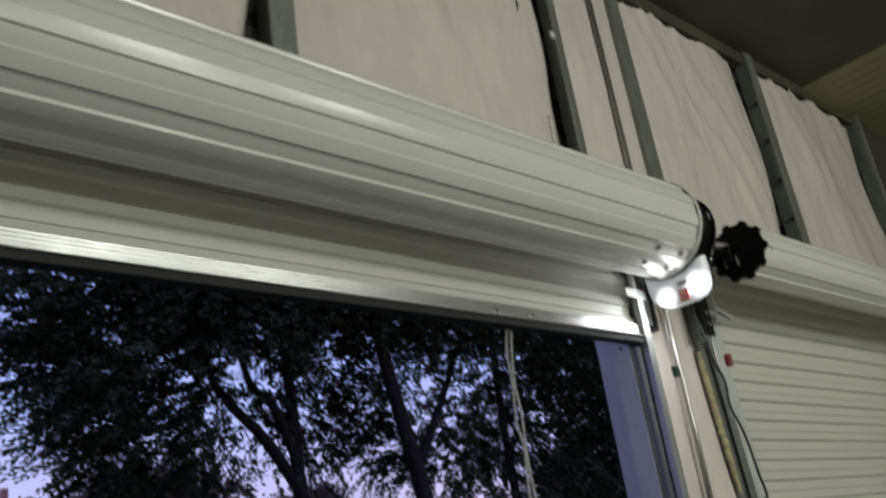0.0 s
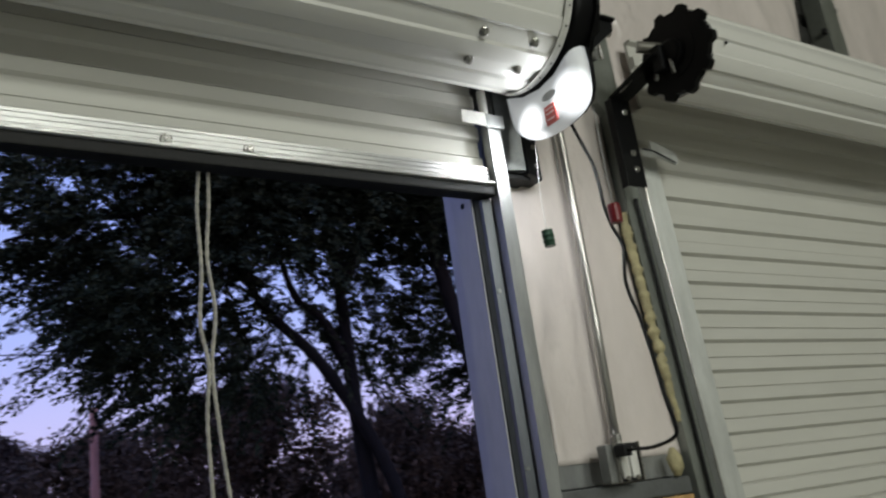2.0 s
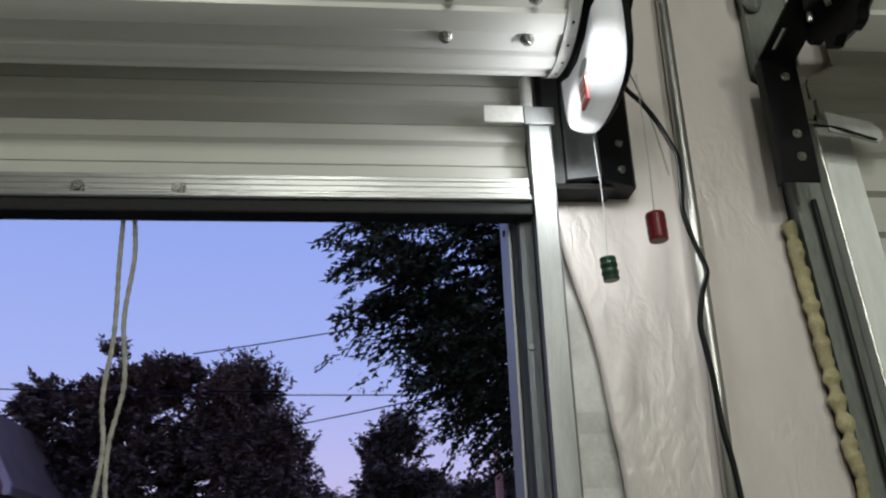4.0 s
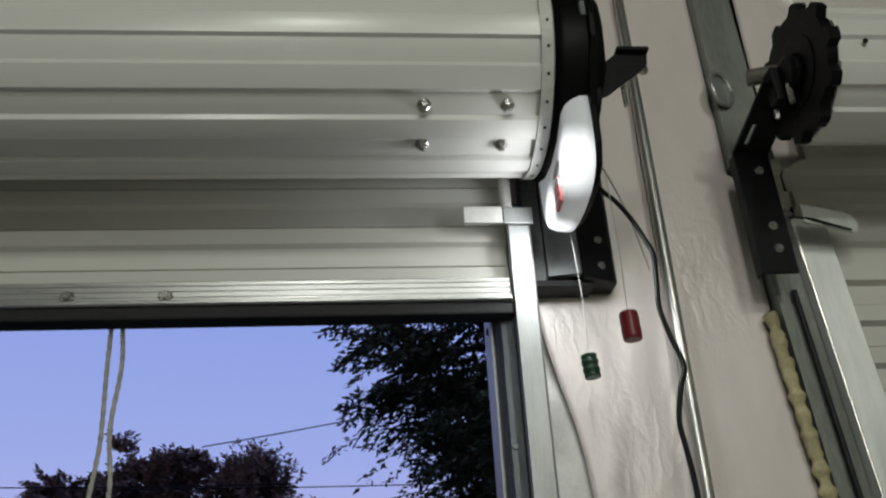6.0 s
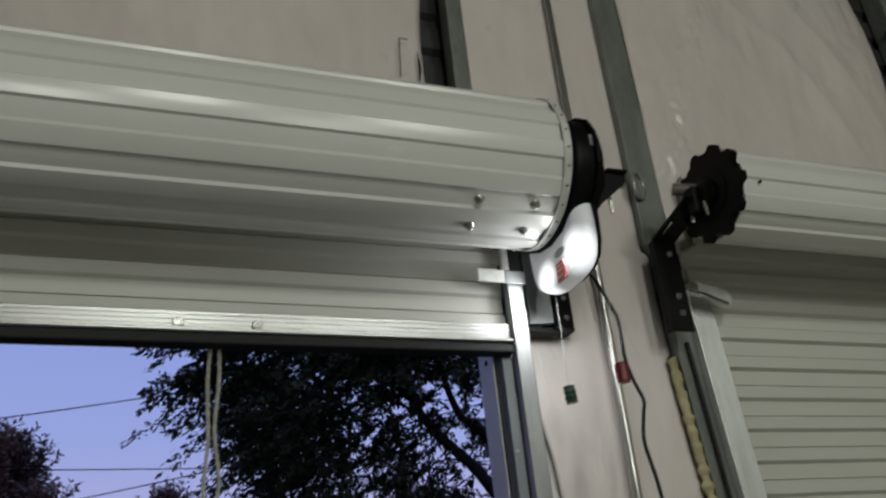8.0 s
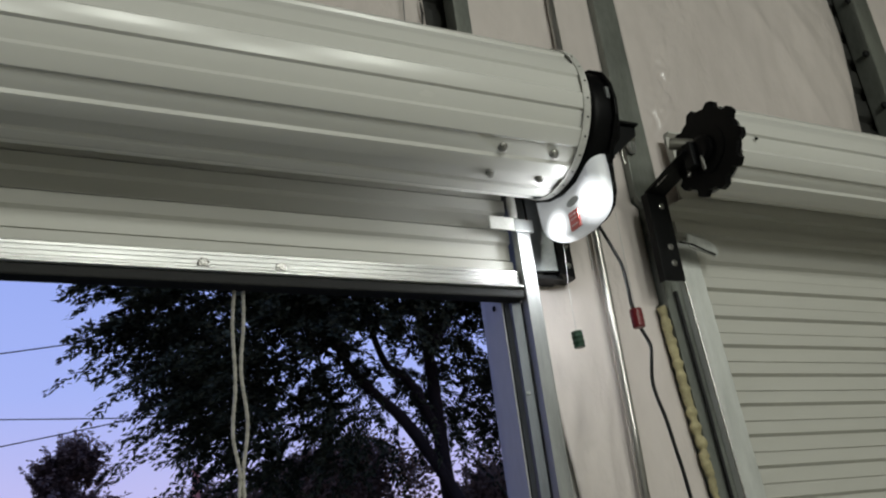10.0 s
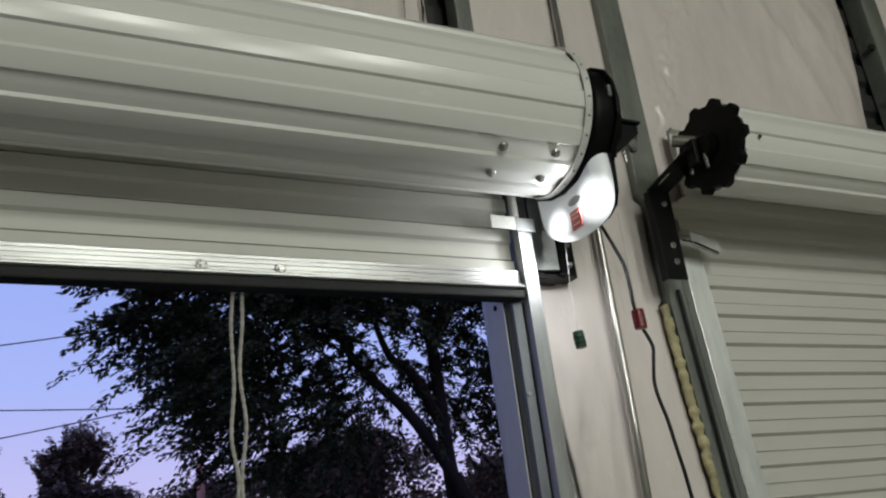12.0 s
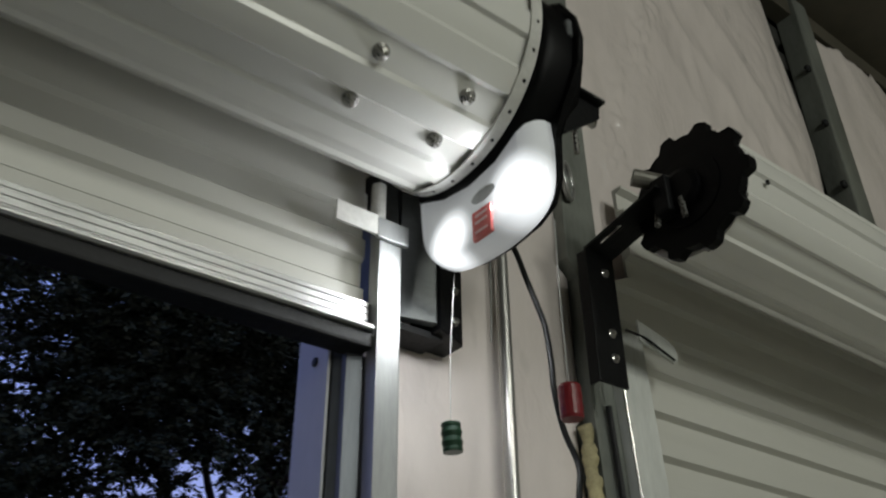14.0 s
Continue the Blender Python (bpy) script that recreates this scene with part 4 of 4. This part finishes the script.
def sprays(name, centres, mat, parent, seed, per=54, length=0.60, leaf=0.080, width=0.0165, away=None, droop=0.32):
    """Drooping twigs set with pointed leaves, one mesh; away: the point that the twigs grow away from."""
    rng2 = np.random.default_rng(seed)
    c = np.array(centres, float)
    m = len(c)
    out = c - np.array(away)
    out[:, 2] *= 0.25
    out /= np.linalg.norm(out, axis=1, keepdims=True) + 1e-6
    d0 = out * 0.8 + rng2.normal(0, 0.55, (m, 3)) * np.array([1, 1, 0.45])
    d0 /= np.linalg.norm(d0, axis=1, keepdims=True)
    ln_ = length * rng2.uniform(0.5, 1.3, (m, 1))
    V = []
    for k in range(per):
        f = (k + rng2.uniform(0, 1, (m, 1))) / per
        p = c + d0 * ln_ * f
        p[:, 2:] -= droop * ln_ * f * f
        side = np.cross(d0, np.array([0, 0, 1.0]))
        side /= np.linalg.norm(side, axis=1, keepdims=True) + 1e-6
        sg = 1.0 if k % 2 else -1.0
        d = d0 * 0.75 + side * sg * 0.75 + rng2.normal(0, 0.28, (m, 3)) + np.array([0, 0, -0.35])
        d /= np.linalg.norm(d, axis=1, keepdims=True)
        w = np.cross(d, rng2.normal(0, 0.6, (m, 3)) + np.array([0, 0, 1.0]))
        w /= np.linalg.norm(w, axis=1, keepdims=True) + 1e-6
        L = leaf * rng2.uniform(0.65, 1.25, (m, 1))
        W = width * rng2.uniform(0.75, 1.2, (m, 1))
        p = p + rng2.normal(0, 0.02, (m, 3))
        V.append(np.stack([p, p + d * L * 0.42 + w * W, p + d * L, p + d * L * 0.42 - w * W], 1))
    v = np.concatenate(V).reshape(-1, 3)
    me = bpy.data.meshes.new(name)
    me.from_pydata(v.tolist(), [], np.arange(len(v)).reshape(-1, 4).tolist())
    me.materials.append(M[mat])
    ob = new(name, me)
    ob.parent = parent
    return ob


cl = []
cl += blob(420, (3.75, 8.1, 5.0), (1.45, 0.8, 1.25))
cl += blob(85, (2.75, 7.7, 4.55), (0.55, 0.4, 0.9))
cl += blob(50, (3.2, 7.8, 3.75), (0.65, 0.5, 0.4))
cl += blob(60, (3.5, 8.4, 3.5), (0.6, 0.5, 0.4))
cl += blob(1150, (5.4, 8.5, 6.2), (2.5, 1.3, 1.6))
cl += blob(200, (4.3, 9.2, 3.6), (1.0, 0.7, 0.75))
cl += blob(800, (7.3, 8.4, 5.6), (2.0, 1.2, 1.15))
cl += blob(250, (6.2, 9.6, 4.2), (1.7, 0.6, 1.0))
cl += blob(380, (4.9, 8.3, 5.05), (1.05, 0.6, 0.9))
cl += blob(120, (4.2, 9.3, 4.7), (1.0, 0.4, 0.65))
cl += blob(60, (3.4, 9.2, 4.3), (0.6, 0.4, 0.6))
cl += blob(150, (5.2, 9.4, 5.8), (0.9, 0.4, 0.45))
crown = sprays("crown", cl, "leaf", near, 5, 66, away=(5.6, 9.4, 4.6))

second = thing("tree", (7.8, 8.6, 0), "tall dark tree with a leaning trunk beside the larger tree", "tree", "trees")
bm = bmesh.new()
limb(bm, [(8.1, 8.7, -0.1), (7.75, 8.6, 1.8), (7.45, 8.5, 3.0), (7.05, 8.4, 4.4), (6.8, 8.4, 6.0), (6.9, 8.4, 8.0)], 0.14, 0.05, 12)
limb(bm, [(9.4, 8.6, -0.1), (9.3, 8.6, 2.0), (9.25, 8.6, 4.0), (9.4, 8.6, 7.0)], 0.09, 0.04)
limb(bm, [(7.45, 8.5, 3.0), (8.1, 8.4, 4.2), (8.7, 8.3, 5.4)], 0.07, 0.02)
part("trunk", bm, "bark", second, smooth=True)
cl = blob(1000, (9.4, 8.0, 5.5), (2.6, 1.4, 1.6)) + blob(800, (11.4, 7.2, 4.4), (2.0, 1.5, 2.2)) + blob(420, (8.6, 9.2, 3.7), (1.8, 0.6, 0.8)) + blob(330, (10.4, 8.2, 3.0), (1.8, 0.8, 0.9)) + blob(900, (8.5, 11.0, 6.9), (4.2, 1.0, 2.0)) + blob(500, (14.5, 7.5, 4.6), (2.2, 1.5, 2.6)) + blob(850, (12.2, 9.4, 4.9), (1.9, 1.0, 1.7))
sprays("crown", cl, "leaf", second, 6, away=(8.6, 9.2, 4.0))


def bushy(label, at, blobs, n, per, leaf, mat, seed, gap=-0.28, droop=None):
    """A dense far tree: trunk and boughs inside uneven masses of leaf clumps."""
    t = thing("tree", at, label, "tree", "trees")
    bm = bmesh.new()
    limb(bm, [(at[0], at[1], -0.1), (at[0] + 0.1, at[1], 1.2), (at[0], at[1], 2.6)], 0.16, 0.08)
    pts = []
    for k, (x, y, z, rx, ry, rz) in enumerate(blobs):
        limb(bm, [(at[0], at[1], 1.4), ((at[0] + x) / 2, (at[1] + y) / 2, 0.7 + z / 2), (x, y, z)], 0.08, 0.03, 6)
        rs = random.Random(seed * 17 + k)
        bits = [(x, y, z, rx, ry, rz, n)]
        for _ in range(11):
            a, f = rs.uniform(0, math.pi), rs.uniform(0.75, 1.05)
            b = rs.uniform(0.14, 0.40)
            bits.append((x + f * rx * math.cos(a), y - rs.uniform(0, 0.8) * ry, z + f * rz * math.sin(a), b, b, b * 0.9, n * 1.2))
        for p in [q for bx_, by_, bz_, ra, rb, rc, m in bits for q in blob(int(m * ra * rc) + 1, (bx_, by_, bz_), (ra, rb, rc), 0.0)]:
            q = Vector(p)
            if noise.noise(q * 1.3 + Vector((seed, 0, 0))) > gap:
                pts.append(p)
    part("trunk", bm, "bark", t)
    if droop is not None:
        sprays("crown", pts, mat, t, seed, per, 0.34, leaf, leaf * 0.22, (at[0], at[1], 2.5), droop)
        return
    leaves("crown", pts, per, (leaf * 1.7, leaf * 1.7, leaf * 1.3), leaf, leaf * 0.30, mat, t, seed, 0.15)


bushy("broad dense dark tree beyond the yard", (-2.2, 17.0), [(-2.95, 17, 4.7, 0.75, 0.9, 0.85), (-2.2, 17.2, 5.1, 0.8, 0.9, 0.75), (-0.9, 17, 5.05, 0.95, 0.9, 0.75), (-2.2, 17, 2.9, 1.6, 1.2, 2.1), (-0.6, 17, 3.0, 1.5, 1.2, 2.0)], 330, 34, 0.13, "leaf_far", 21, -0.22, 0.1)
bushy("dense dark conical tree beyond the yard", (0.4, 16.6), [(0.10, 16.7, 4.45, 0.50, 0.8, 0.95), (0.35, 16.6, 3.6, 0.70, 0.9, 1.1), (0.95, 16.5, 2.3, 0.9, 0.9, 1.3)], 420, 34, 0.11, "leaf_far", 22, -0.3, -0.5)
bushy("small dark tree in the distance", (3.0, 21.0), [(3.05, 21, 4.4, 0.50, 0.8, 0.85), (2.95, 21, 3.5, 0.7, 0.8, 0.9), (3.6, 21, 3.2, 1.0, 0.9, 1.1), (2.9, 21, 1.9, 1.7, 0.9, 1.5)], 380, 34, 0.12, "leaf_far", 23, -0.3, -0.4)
rng = random.Random(31)
for k, (bx, by, w, h) in enumerate(((5.6, 18.0, 1.9, 4.1), (8.0, 17.0, 2.3, 4.7), (10.4, 15.6, 2.1, 4.0), (12.6, 14.8, 2.6, 3.3), (15.2, 13.6, 2.2, 4.2), (18.0, 12.6, 3.0, 4.6), (21.5, 11.0, 3.0, 5.0))):
    masses = []
    for i in range(6):
        rx = rng.uniform(0.35, 0.55) * w
        rz = rng.uniform(0.16, 0.28) * h
        masses.append((bx + rng.uniform(-0.6, 0.6) * w, by + rng.uniform(-0.5, 0.5), h - rz - rng.uniform(0, 0.35) * h, rx, 0.9, rz))
    masses.append((bx, by, h * 0.32, w, 1.0, h * 0.34))
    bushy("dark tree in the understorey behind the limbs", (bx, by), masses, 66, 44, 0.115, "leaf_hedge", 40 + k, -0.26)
rng = random.Random(5)
hedge = []
for k in range(900):
    f = rng.random()
    hedge.append((-8 + 32 * f, 23 - 9 * f + rng.uniform(-0.8, 0.8), rng.uniform(0, 1.9 + 0.7 * noise.noise(Vector((f * 14, 0, 0))))))
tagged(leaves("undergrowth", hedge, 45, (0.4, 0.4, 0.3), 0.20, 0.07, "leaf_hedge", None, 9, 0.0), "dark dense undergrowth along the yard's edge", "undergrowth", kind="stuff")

# timber pole with overhead wires
pole = thing("utility_pole", (4.6, 15.4, 0), "short weathered timber pole with reddish light in its colour", "pole")
bm = bmesh.new()
pipe(bm, [(4.62, 15.4, -0.1), (4.60, 15.4, 2.0), (4.58, 15.4, 4.1)], 0.07, 12, [0.085, 0.075, 0.065])
part("shaft", bm, "pole", pole)
wires = thing("overhead_wires", (0, 14, 5), "thin dark overhead wires sagging across the sky", "wires")
for a, b, sag in (((-9.0, 15.0, 5.4), (0.9, 15.0, 5.0), 0.10), ((-9.0, 15.0, 5.9), (0.6, 15.0, 4.2), 0.05), ((-0.6, 15.0, 5.66), (4.5, 15.0, 6.55), 0.04), ((-2.0, 16.0, 5.22), (9.0, 16.0, 5.18), 0.06), ((-1.0, 15.5, 4.15), (9.0, 15.5, 6.3), 0.12)):
    a, b = Vector(a), Vector(b)
    bm = bmesh.new()
    pipe(bm, [a.lerp(b, i / 12) - Vector((0, 0, sag * 4 * (i / 12) * (1 - i / 12))) for i in range(13)], 0.011, 6)
    part("wire", bm, "wire_black", wires)

# neighbouring house at the edge of the view
house = thing("house", (-5.5, 14.0, 0), "brown neighbouring house with a pale roof edge", "house")
part("wall", boxed(-8.5, -3.6, 13.6, 18.0, -0.1, 3.4), "house", house)
bm = bmesh.new()
prism(bm, [(-8.6, 4.60), (-3.45, 4.60), (-2.72, 3.35), (-2.72, 3.22), (-8.6, 3.22)], "y", 13.4, 18.2)
part("roof", bm, "house", house)
bm = bmesh.new()
prism(bm, [(-8.6, 4.68), (-3.42, 4.68), (-3.36, 4.62), (-2.62, 3.34), (-2.62, 3.20), (-2.72, 3.20), (-2.72, 3.33), (-3.45, 4.58), (-8.6, 4.58)], "y", 13.30, 13.39)
part("fascia", bm, "fascia", house, "pale fascia board")
